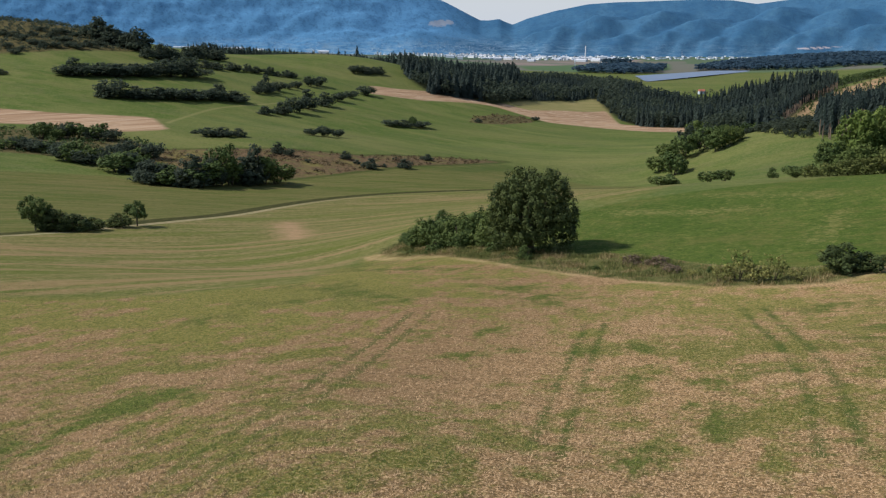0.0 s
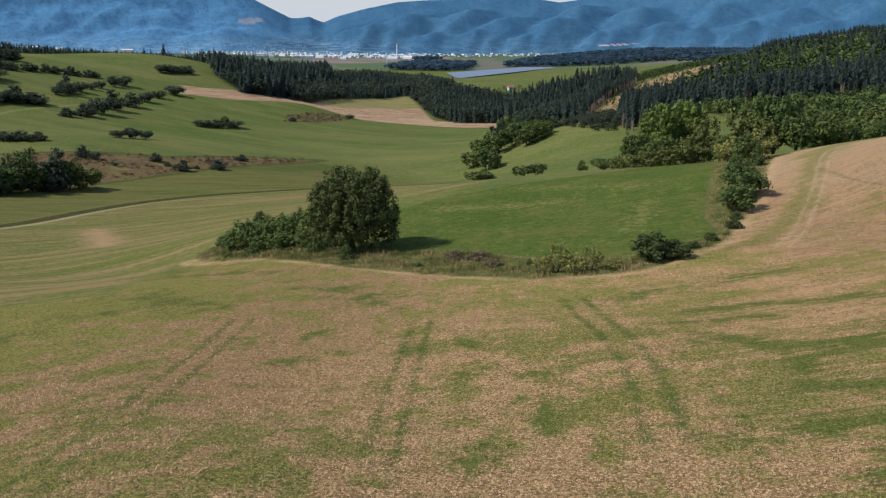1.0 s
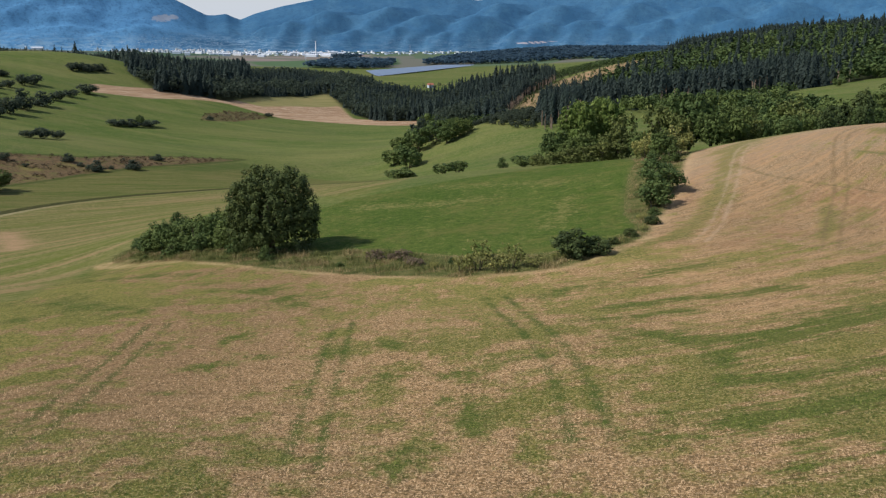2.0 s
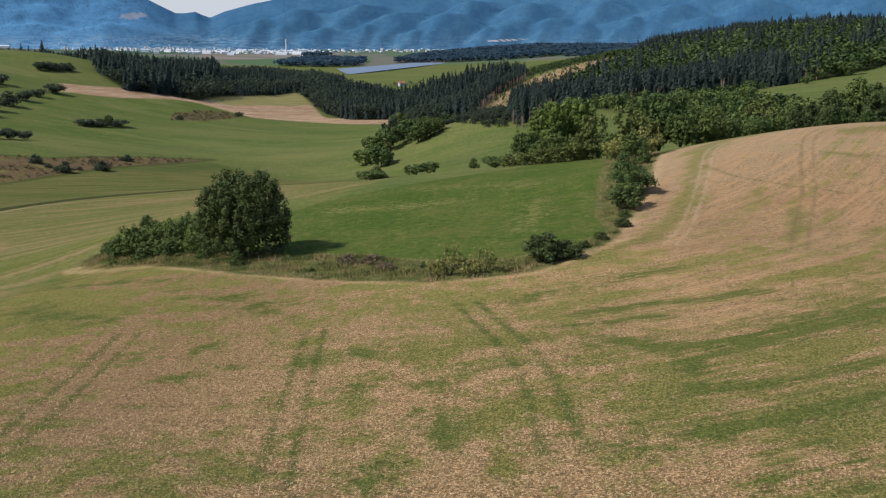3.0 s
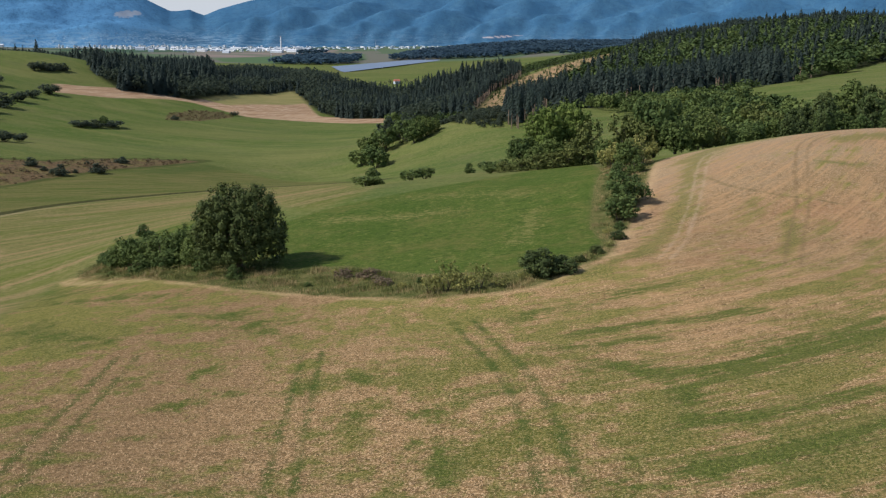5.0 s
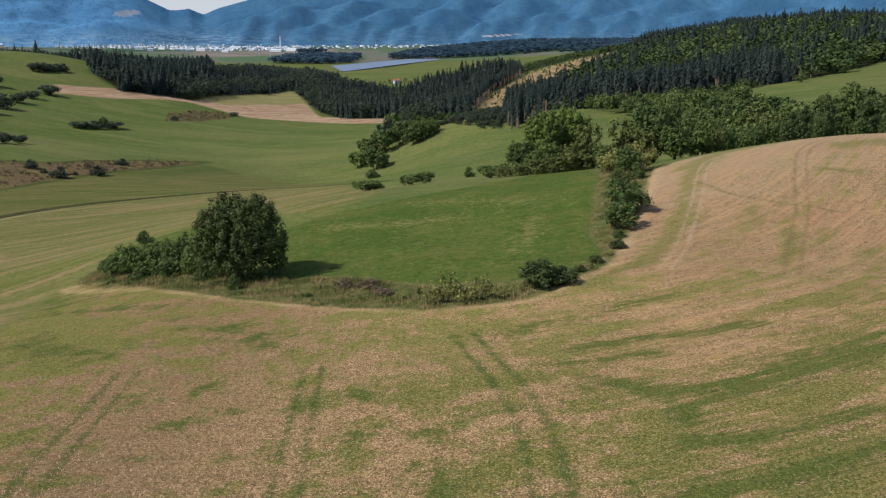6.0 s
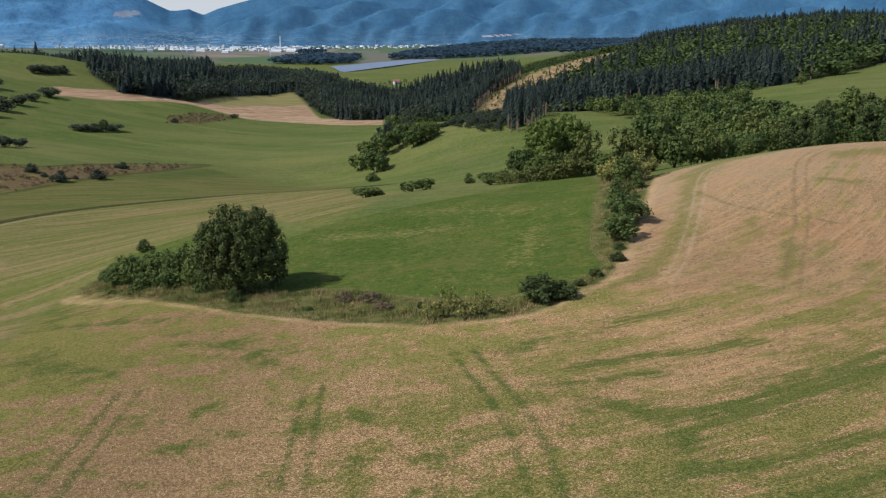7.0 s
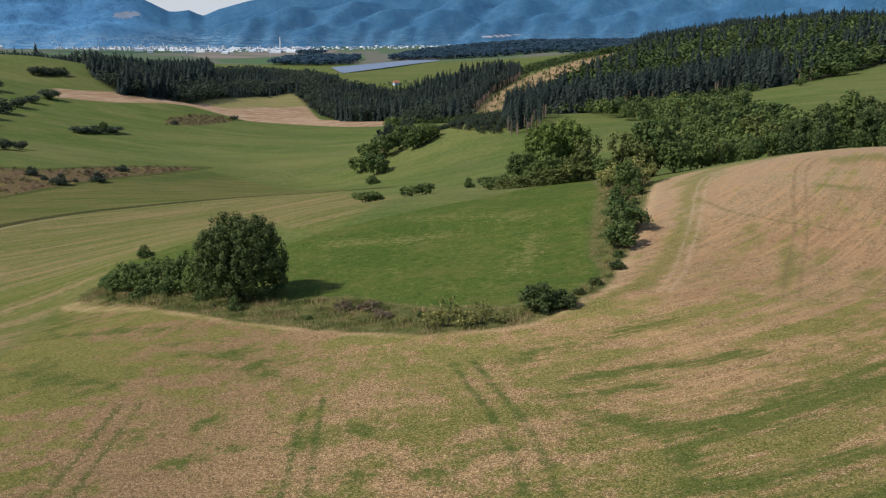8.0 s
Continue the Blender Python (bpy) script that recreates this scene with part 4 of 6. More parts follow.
LEAF_OLIVE = foliage_material("olive_leaves", (0.066, 0.082, 0.022), (0.140, 0.155, 0.043), bright=0.4)
LEAF_BRIGHT = foliage_material("ash_leaves", (0.074, 0.110, 0.023), (0.150, 0.192, 0.044), through_leaf=0.22, bright=0.3)
LEAF_WOOD = foliage_material("wood_leaves", (0.037, 0.060, 0.018), (0.080, 0.110, 0.032), scale=0.03)
# both needle tones carry bluish distance haze in base colour and translucency
NEEDLE = foliage_material("needles", (0.032, 0.046, 0.036), (0.046, 0.064, 0.045), scale=0.02, through_leaf=0.40, bright=0.0, vary=0.10)
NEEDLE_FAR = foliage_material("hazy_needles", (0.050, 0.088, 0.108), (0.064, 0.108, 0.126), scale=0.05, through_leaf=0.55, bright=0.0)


def set_down(ob, x, y, sx, sy, sz, turn, sink=0.05):
    ob.matrix_basis = Matrix.LocRotScale((x, y, float(land(x, y)) - sink), Euler((0, 0, turn)), (sx, sy, sz))
    return ob


def big_tree():
    """The broad old tree of the hedge, twin-topped, leafy to the ground."""
    rng = np.random.default_rng(11)
    tree = tagged(new("tree"), "broad dense green tree with twin rounded tops", "tree")
    verts, faces = [], []
    limb(verts, faces, (0, 0, -0.4), (0.1, 0, 3.2), 0.55, 0.42, 10, 0.05, rng)
    for k in range(13):
        g = k * 2.4
        h = 2.0 + 1.2 * (k % 4) * 0.5
        tip = (math.cos(g) * rng.uniform(2.5, 4.6), math.sin(g) * rng.uniform(2.5, 4.4), h + rng.uniform(2.5, 7.0))
        limb(verts, faces, (0.05, 0, h), tip, 0.22, 0.05, 6, 0.35, rng)
    part("trunk", mesh_from("trunk", verts, faces, BARK, None, True), tree)
    masses = [((-2.3, 4.0, 8.7), (3.9, 5.0, 4.0)), ((2.6, -0.4, 9.0), (3.6, 4.8, 4.0)), ((-3.4, -0.6, 7.4), (3.4, 4.6, 4.2)), ((-4.0, 2.6, 6.3), (3.2, 5.6, 4.0)), ((4.3, 0.4, 5.6), (2.9, 5.2, 4.2)), ((0.2, -1.4, 5.4), (5.4, 5.4, 5.0)), ((0.4, 3.4, 6.4), (5.2, 5.6, 5.2)), ((-3.4, 0.8, 3.2), (3.5, 6.0, 3.2)), ((3.8, 0.6, 3.0), (3.4, 6.2, 3.0)), ((0.2, 1.0, 2.8), (5.6, 6.6, 2.9)), ((0.2, 0.5, 7.6), (4.4, 5.4, 4.4))]
    part("crown", crown_mesh(rng, "crown", masses, 860, 70, 0.17, 0.78, LEAF_OAK, -0.9, 0.05, 0.26, tall=1.5), tree)
    return set_down(tree, -30.2, 150.5, 1, 1, 1, 0)


def masses_of(form, rng):
    """Rounded masses of a crown one metre wide and high."""
    if form == "dome":
        ring = [((math.cos(g) * 0.26, math.sin(g) * 0.26, rng.uniform(0.24, 0.34)), (0.24, 0.24, rng.uniform(0.22, 0.32))) for g in np.arange(6) * 1.05]
        return [((0, 0, 0.58), (0.42, 0.42, 0.40)), ((0.12, 0.1, 0.72), (0.28, 0.28, 0.26)), ((-0.14, -0.08, 0.7), (0.26, 0.26, 0.25))] + ring
    if form == "cone":
        return [((0, 0, 0.27), (0.44, 0.44, 0.27)), ((0.04, 0.02, 0.5), (0.36, 0.36, 0.28)), ((-0.03, 0, 0.7), (0.26, 0.26, 0.22)), ((0, 0, 0.86), (0.15, 0.15, 0.14))]
    base = 0.26 if form == "stem" else 0.0
    out = [((0, 0, base + (1 - base) * 0.45), (0.30, 0.30, 0.45 * (1 - base)))]
    n = 9 if form == "lumpy" else 6
    for k in range(n):
        g = 2 * math.pi * k / n + rng.uniform(-0.4, 0.4)
        h = rng.uniform(0.16, 0.42) * (1 - base)
        z = base + h * rng.uniform(0.9, 1.15) + (rng.uniform(0.0, 0.34) if form == "lumpy" else 0.0)
        w = rng.uniform(0.18, 0.27)
        out.append(((math.cos(g) * (0.48 - w), math.sin(g) * (0.48 - w), min(z, 1 - h)), (w, w, h)))
    return out


def shrub_kind(seed, leaf, puffs, leaves, puff, material, label, name="shrub", form="bush"):
    """A shrub or tree one metre wide and high, to be scaled; leafy to the ground, or on a stem."""
    rng = np.random.default_rng(seed)
    bush = tagged(new(name), label, {"tree": "tree", "shrub": "shrub"}.get(name, "brush heap"))
    verts, faces = [], []
    top = 0.42 if name == "tree" else 0.25
    if name == "tree":
        limb(verts, faces, (0, 0, -0.05), (0.01, 0, top), 0.028, 0.02, 6, 0.004, rng)
    for k in range(5):
        g = k * 2.5 + rng.random()
        root = (0, 0, top * 0.75) if name == "tree" else (math.cos(g) * 0.04, math.sin(g) * 0.04, -0.05)
        limb(verts, faces, root, (math.cos(g) * 0.22, math.sin(g) * 0.22, rng.uniform(0.5, 0.7)), 0.014, 0.005, 5, 0.02, rng)
    part("trunk" if name == "tree" else "stem", mesh_from("stem", verts, faces, BARK, None, True), bush)
    part("crown" if name == "tree" else "foliage", crown_mesh(rng, "foliage", masses_of(form, rng), puffs, leaves, leaf, puff, material, ruffle=0.12 if leaf > 0.045 else 0.24), bush)
    return bush


FIRST_USED = set()


def plant(kind, x, y, w, h, turn=0.0, group="", label=""):
    """Sets a shrub or tree of a kind at a place, w wide and h high; the first one is the original itself."""
    m = Matrix.LocRotScale((x, y, float(land(x, y)) - 0.08), Euler((0, 0, turn)), (w, w, h))
    if kind.name in FIRST_USED:
        ob = copy_thing(kind, m @ Matrix.Diagonal((1 / kind.scale.x, 1 / kind.scale.y, 1 / kind.scale.z, 1)))
        if label:
            tagged(ob, label)
    else:
        FIRST_USED.add(kind.name)
        ob = kind
        ob.matrix_basis = m
    return tagged(ob, group=group)


big_tree()
HAZEL = shrub_kind(1, 0.026, 120, 42, 0.10, LEAF_HEDGE, "dense green hazel shrub in the field hedge", form="lumpy")
HAZEL_B = shrub_kind(9, 0.027, 110, 40, 0.105, LEAF_HEDGE, "rounded green shrub with dense leaves")
THORN = shrub_kind(2, 0.028, 100, 40, 0.105, LEAF_OAK, "dark green thorn bush in rough grass")
DRY = shrub_kind(3, 0.028, 60, 24, 0.08, LEAF_DRY, "yellowish sparse shrub in rough grass", form="lumpy")
BRUSH = shrub_kind(16, 0.040, 120, 26, 0.065, LEAF_TWIG, "grey-brown heap of dead brush in rough grass", "brush_heap")
FAR_BUSH = shrub_kind(4, 0.048, 70, 18, 0.13, LEAF_FAR, "dark green bush on the pasture")
FAR_BUSH_B = shrub_kind(5, 0.048, 70, 18, 0.13, LEAF_FAR, "dark rounded bush on the pasture", form="lumpy")
ASH = shrub_kind(6, 0.024, 230, 40, 0.085, LEAF_BRIGHT, "bright green leafy tree with a rounded dome", "tree", "dome")
OAKLING = shrub_kind(14, 0.026, 190, 34, 0.09, LEAF_HEDGE, "green tree with an uneven lobed crown", "tree", "lumpy")
MAPLE = shrub_kind(7, 0.030, 90, 36, 0.085, LEAF_HEDGE, "green broad-crowned tree on a short trunk", "tree", "stem")
MID_BUSH = shrub_kind(12, 0.040, 100, 24, 0.10, LEAF_HEDGE, "full green bush with dense leaves", form="lumpy")
MID_DARK = shrub_kind(13, 0.038, 100, 26, 0.095, LEAF_OAK, "dark green tree with a dense oval crown", "tree", "cone")
MID_OLIVE = shrub_kind(15, 0.038, 100, 24, 0.10, LEAF_OLIVE, "olive green tree with a rounded crown", "tree", "dome")
COPSE = shrub_kind(8, 0.060, 60, 18, 0.12, LEAF_FAR, "dark green tree in the copse", "tree", "dome")

# ---- hedge and margin by the old tree: x, y, width, height ----
HEDGE = [(-62.6, 191.7, 4.8, 3.5), (-60.0, 188.4, 5.2, 4.6), (-57.5, 185.0, 5.6, 5.6), (-55.0, 182.0, 5.6, 6.1), (-52.7, 179.3, 5.6, 6.4), (-50.0, 176.6, 5.4, 6.5), (-47.4, 174.1, 5.4, 7.0), (-44.3, 170.7, 5.2, 6.9), (-41.2, 166.1, 5.0, 6.6), (-38.4, 160.4, 4.6, 6.0), (-64.4, 194.6, 3.6, 2.2), (-52.2, 174.4, 3.6, 3.4), (-45.2, 166.0, 3.8, 3.6), (-36.6, 155.4, 3.4, 3.8), (-38.5, 166.5, 5.0, 6.4)]
MARGIN_BUSHES = [(0.4, 122.4, 4.0, 3.9), (4.4, 121.9, 3.2, 3.2), (2.6, 120.6, 3.4, 2.4), (7.0, 121.0, 2.8, 1.8), (-1.6, 121.8, 2.6, 2.3)]
MARGIN_DARK = [(12.1, 124.3, 5.2, 4.2), (14.6, 124.4, 3.6, 2.7), (24.6, 143.5, 2.2, 1.7), (20.4, 134.8, 2.0, 1.4), (17.6, 130.4, 1.8, 1.2)]
BRUSH_HEAPS = [(-13.6, 137.2, 2.6, 1.6), (-11.2, 137.0, 1.5, 0.9), (-9.7, 136.0, 2.5, 1.7), (-8.6, 133.2, 1.6, 1.0), (-7.4, 130.2, 2.6, 1.1)]
MARGIN_UPPER = [(30.0, 165.6, 6.4, 5.6), (27.0, 156.6, 5.8, 4.8), (32.0, 187.6, 3.6, 3.6), (35.5, 198.0, 5.4, 6.0), (35.5, 190.1, 3.6, 3.8), (38.9, 201.1, 5.4, 6.2), (33.6, 208.0, 5.2, 5.6)]
LONE = [(-64.0, 219.2, 3.9, 3.4)]
FIELD_BUSHES = [(-21.0, 281.2, 7.2, 3.5), (-18.0, 282.4, 4.6, 3.0), (-8.4, 272.4, 5.6, 3.3), (-4.8, 275.9, 5.6, 3.7), (-35.9, 532.3, 8.0, 5.6), (7.6, 290.5, 3.2, 3.6), (12.5, 276.4, 5.6, 3.4), (16.5, 274.4, 5.6, 3.8)]
UPPER_HEDGE = [(-521, 716.4, 12.7, 10.4), (-520, 719.3, 12.1, 8.4), (-516.4, 721.8, 13.6, 11.4), (-510.9, 723.6, 15, 11.3), (-505.4, 736.8, 17.3, 11.2), (-501, 745, 18.9, 9.9), (-493.3, 748, 13.9, 13.6), (-492.8, 762.9, 17.8, 8.4), (-488.6, 767.6, 13.9, 11.1), (-483.2, 776.2, 13.6, 10.3), (-482, 786.3, 14.4, 13.5), (-478.8, 799.7, 16.7, 11.8), (-474.7, 801.1, 13.3, 14.5), (-470.7, 813.8, 16, 14.8), (-469, 829.5, 18.9, 10.3)]
LOWER_HEDGE = [(-447.1, 659.3, 11.8, 9.4), (-444.8, 664.5, 14.6, 10.7), (-436.6, 670.8, 13, 8), (-432.4, 674.4, 14.5, 10.8), (-428.4, 687.1, 15.9, 11), (-423.4, 691, 13.2, 11.7), (-419.9, 697.7, 12.7, 12.4), (-415.2, 700.4, 14.8, 9.4), (-410.8, 716.7, 17.5, 9), (-407.1, 725.2, 13.6, 8.1), (-401.2, 731.2, 11.8, 11.9), (-400.2, 740, 14.8, 10.1), (-394.6, 753.1, 14.2, 9), (-389.6, 751.9, 13.4, 8.5)]
PASTURE_THICKETS = [(-403.3, 818.6, 11.5, 8.2), (-405.1, 842.6, 13.7, 7.7), (-404.7, 859.9, 12.2, 9.8), (-408.2, 891.2, 9.8, 6.4), (-408.6, 908.9, 10, 7.5), (-408.8, 939.7, 12.2, 11.3), (-406.8, 957.9, 15.2, 10.4), (-403.4, 831.4, 13.1, 17.6), (-350.1, 720.2, 12.2, 7.2), (-344.6, 738.4, 15.1, 11), (-344.3, 764, 15.5, 14.1), (-349.7, 798.9, 16.1, 17.6), (-350.5, 836.9, 16.8, 13.2), (-356.5, 884.2, 14.5, 9.6), (-360, 924.4, 12.9, 7.8), (-360.8, 966, 16.8, 10.4)]
PASTURE_CLUMPS = [(-422.8, 1093.3, 11.6, 9.9), (-419.8, 1099.3, 12.6, 10.7), (-418, 1113.4, 12.7, 8.1), (-411.9, 1108.3, 12.5, 9.1), (-409.1, 1116.6, 12.7, 9.3), (-404.3, 1126.9, 13.2, 9.2), (-301.6, 544.8, 12.2, 5.6), (-294.2, 548.1, 11.6, 6.3), (-287.3, 553.8, 9.5, 5.6), (-314.3, 551.1, 5.5, 2.5), (-265.1, 610.4, 9.4, 5.2), (-259.3, 617.7, 11.7, 7.5), (-256.8, 633.5, 9, 5.8), (-276.7, 796.8, 12.9, 6.2), (-269.3, 807.9, 13.9, 6.7), (-259.9, 824, 17, 5.8), (-239, 932.8, 7.3, 4.3), (-206.1, 1038.2, 8.1, 4.8), (-558.2, 689, 8.7, 5)]
BANK_BUSHES = [(-245, 517.5, 8.1, 7.1), (-237.6, 515.9, 6.2, 4.5), (-211.1, 531.7, 7.5, 5.2), (-190.3, 514.6, 8.4, 6.2), (-177.5, 532.8, 8.6, 5.7), (-179.4, 580.8, 7.3, 4.1), (-201.3, 523.4, 3.7, 2.5), (-191.5, 558.6, 3.2, 2), (-186.8, 526.2, 3.1, 2.2), (-222.3, 505.7, 3, 2.2)]
BANK_HEDGE = [(-246.2, 388.4, 12, 8.5), (-242.1, 387.1, 13, 12.4), (-239.7, 390.7, 10.3, 9.5), (-235.6, 390, 13.6, 8.4), (-229.3, 389.5, 9.1, 8.3), (-225.9, 391.9, 12.3, 12.9), (-225.2, 397.4, 14.6, 13), (-222.4, 404.1, 10.5, 11.3), (-221.4, 408.2, 11.5, 16.5), (-218.9, 412.6, 10.7, 10.1), (-216, 420.8, 14.9, 17.1), (-212.2, 423.7, 10.2, 16.7), (-210.6, 429.7, 11.6, 15.8), (-207.2, 434.4, 14.4, 10.7), (-273.9, 409.5, 13.8, 8.5), (-268.5, 411.3, 10.6, 8.6), (-267.2, 413.3, 9.9, 7.9), (-261.3, 414.7, 8.7, 8.7), (-253.8, 413, 10.5, 7.1)]
SLOPE_SCRUB = [(-312.8, 424.8, 13.9, 8.6), (-307, 424.5, 13.1, 11.2), (-298.7, 422.8, 14.1, 7.7), (-296.3, 425.6, 10.1, 9.1), (-289.1, 426.8, 10.1, 10), (-283.9, 426, 12.8, 8.3), (-280.2, 428.4, 9.4, 8.6), (-355.9, 440.5, 11.3, 6.3), (-352.4, 441.8, 9.8, 7.4), (-346.7, 443.5, 13.4, 6.3), (-339.3, 440.8, 10.7, 6.1), (-337.7, 443.4, 9.6, 6.3), (-331.5, 446, 12.3, 5.8), (-371.4, 486, 12.9, 10.1), (-368.4, 489, 11.2, 6.7), (-362.8, 487.2, 10, 6.5), (-360.2, 493.5, 9.1, 9.5), (-356, 495.8, 13.7, 10), (-346.9, 497.1, 10.5, 6.8), (-344.4, 498.8, 11.1, 10.1), (-337.3, 500, 13.1, 7), (-308.2, 463.4, 12.5, 6.1), (-301.2, 462.7, 9.6, 8.5), (-293.3, 461.3, 11.1, 5.9), (-286.6, 459.8, 11, 9.4)]
PATH_GROUP = [(-171.8, 227, 8.8, 6.8), (-167.4, 229.2, 7.9, 5.5), (-165.8, 233.8, 6.4, 3.9), (-174.1, 225.4, 6.3, 7.2), (-164, 243.3, 6.8, 4.5)]
PATH_TREES = [(-175.9, 224, 7.3, 10.7), (-161.7, 248.9, 6.9, 8.1)]
HILL_TREES = [(-617.3, 904.3, 25.2, 23.9), (-614.4, 908.8, 22.1, 19.6), (-600.5, 901.7, 21.2, 18.7), (-597.1, 903.8, 25.9, 15.6), (-586.8, 900.6, 19, 14), (-581.6, 902.7, 18.4, 16.2), (-567.8, 898, 24.7, 22.8), (-540.2, 867.7, 14.1, 11.3), (-537.8, 880.7, 16.8, 14.1), (-538.6, 890.8, 16.8, 15.4), (-533.2, 894, 16.4, 13.7), (-534.4, 907.4, 13.9, 10.5), (-535.2, 928.2, 14.8, 13.3), (-535, 940.3, 17.9, 13.7), (-533, 946.2, 13.6, 12), (-536, 966.3, 17.4, 14.9), (-532.8, 981.5, 13.9, 10.4), (-530.4, 987.6, 17, 11.4)]
HILL_HEDGE = [(-504.9, 887.2, 10.6, 5.9), (-496.9, 897.3, 12.2, 8.6), (-494.4, 908.9, 10.4, 6.9), (-486.9, 904.9, 9, 7.9), (-483.9, 923.4, 12.7, 7.7), (-481.5, 931.4, 10.5, 6.2), (-474.2, 939.6, 10.2, 8.4), (-469.7, 949.8, 13.4, 7.6), (-460, 957.9, 11.4, 8.6), (-453.5, 960.9, 11.3, 5.8), (-446.8, 970.7, 10.7, 7.4), (-444.3, 977.6, 13.4, 6.3)]
HILL_SCRUB = [(-630.4, 787.5, 9, 6.2), (-609.9, 771.8, 11.1, 4.6), (-615.8, 787.9, 9.2, 4.5), (-624.8, 819.4, 13.7, 5), (-611, 811.2, 9.5, 7), (-606.3, 820.8, 13.3, 5.7), (-616.9, 850.2, 13.8, 6), (-601.1, 836.8, 11.2, 5), (-591, 835.5, 12.7, 5.9), (-594.4, 855, 13, 7), (-594, 871.2, 13.9, 5.2), (-599.6, 893.5, 11.1, 8), (-668.3, 833, 12.8, 6.5), (-659.6, 837.3, 14.6, 4.7), (-642.4, 826.1, 10.6, 6.1), (-650, 849.9, 11.3, 5), (-661.1, 878.2, 14.8, 5.2), (-634.5, 858.9, 12.1, 6.2), (-644, 880.4, 12.2, 6.5), (-640.8, 890.5, 12.4, 4.8), (-629.4, 892.1, 11.6, 5.2)]
GROVE = [(-46.7, 608.6, 14.7, 10.3), (-37.6, 584.2, 14.7, 13.8), (-45.3, 636.6, 13.9, 12.2), (-36.2, 628.8, 15.1, 16.3), (-34.3, 658.1, 14.4, 16.3), (-25.6, 638.5, 13.9, 15.8), (-17.2, 621.8, 13.6, 14.7), (-11.5, 624.7, 12.3, 13.3), (-6.2, 633, 9.7, 9.2), (-37.1, 796.4, 14.8, 17.9), (-25.1, 757.9, 12.4, 15.3)]
CORNER_DOMES = [(26.6, 272, 11.5, 16.4), (33.2, 274, 12, 17)]
CORNER_TREES = [(37.4, 267, 7.0, 11.8), (20.0, 268, 7.6, 9.4), (28.4, 262, 7.0, 7.8), (23.6, 263, 6.2, 7.2), (33.4, 262, 6.2, 7.4)]
CORNER_BUSHES = [(12, 260, 4.6, 2.4), (15.5, 258, 5, 2.8), (19.4, 256.4, 5, 3.4), (23.4, 256, 5.4, 4.0), (27.3, 256.4, 5.2, 4.2), (31.2, 257.5, 5.6, 5.0), (35.4, 259, 5.4, 4.4), (38.6, 262, 4.6, 4.6)]
LAWN_BUSHES = [(304, 798, 13, 12), (298, 800, 10, 10), (248, 730, 8, 6.5)]

MARGIN_HERBS = [(-29.5, 143.2, 2.2, 2.6), (-33.5, 146.5, 1.2, 1.0), (-25.0, 140.5, 1.3, 0.9), (-20.5, 138.0, 1.0, 1.0), (-17.8, 133.5, 1.2, 0.8), (-15.0, 140.5, 1.1, 1.2), (-12.2, 131.0, 1.0, 0.8), (-5.0, 126.5, 1.3, 1.0), (-2.8, 128.4, 1.2, 1.1), (9.8, 123.4, 1.5, 1.2), (18.8, 133.0, 1.2, 0.9), (22.8, 139.2, 1.3, 1.0), (23.8, 147.5, 1.5, 1.2), (26.2, 151.0, 1.8, 1.4), (29.8, 180.5, 1.6, 1.2), (34.0, 182.0, 1.8, 1.6), (-46.5, 160.5, 1.3, 0.9), (-53.0, 170.0, 1.2, 0.8), (-59.0, 180.0, 1.4, 0.9)]
rng_p = random.Random(21)


def plant_all(rows, kinds, group, label="", full=1.0, uneven=(1.0,)):
    for x, y, w, h in rows:
        plant(rng_p.choice(kinds), x, y, w * full * rng_p.uniform(1.08, 1.25), h * rng_p.choice(uneven), rng_p.uniform(0, 6.28), group, label)


plant_all(HEDGE, [HAZEL, HAZEL_B], "hedge beside the old tree")
plant_all(MARGIN_BUSHES, [DRY], "shrubs on the field margin")
plant_all(LONE, [HAZEL_B], "shrubs on the field margin")
plant_all(MARGIN_DARK, [THORN], "shrubs on the field margin")
plant_all(BRUSH_HEAPS, [BRUSH], "heaps of dead brush on the field margin")
plant_all(MARGIN_HERBS, [DRY, HAZEL_B], "herbs and saplings on the field margin")
plant_all(MARGIN_UPPER, [HAZEL_B, DRY, HAZEL], "shrubs on the field margin")
plant_all(FIELD_BUSHES, [HAZEL_B, MID_BUSH], "bushes below the meadow")
plant_all(UPPER_HEDGE + LOWER_HEDGE, [FAR_BUSH, FAR_BUSH_B], "hedges on the pasture", full=1.4, uneven=(0.75, 0.85, 0.95, 1.05, 1.35))
plant_all(PASTURE_THICKETS, [FAR_BUSH, FAR_BUSH_B], "thickets on the pasture")
plant_all(PASTURE_CLUMPS, [FAR_BUSH, FAR_BUSH_B], "clumps on the pasture")
plant_all([(-264, 812, 8, 11)], [MAPLE], "clumps on the pasture")
plant_all(BANK_BUSHES, [FAR_BUSH, FAR_BUSH_B], "bushes on the dry bank")
plant_all(BANK_HEDGE, [MID_BUSH, FAR_BUSH], "hedge below the bank", full=1.2, uneven=(0.8, 0.9, 1.0, 1.2))
plant_all(SLOPE_SCRUB, [MID_BUSH, FAR_BUSH_B], "scrub on the slope")
plant_all(PATH_GROUP, [THORN], "bushes along the cart track")
plant_all(PATH_TREES, [MAPLE], "trees along the cart track")
plant_all(HILL_TREES + HILL_HEDGE, [COPSE, FAR_BUSH], "trees on the scrub hill")
plant_all(HILL_SCRUB, [FAR_BUSH, FAR_BUSH_B], "scrub on the hill")
plant_all([r for r in GROVE if r[0] < -20], [MID_BUSH, MID_BUSH, COPSE], "grove in the valley")
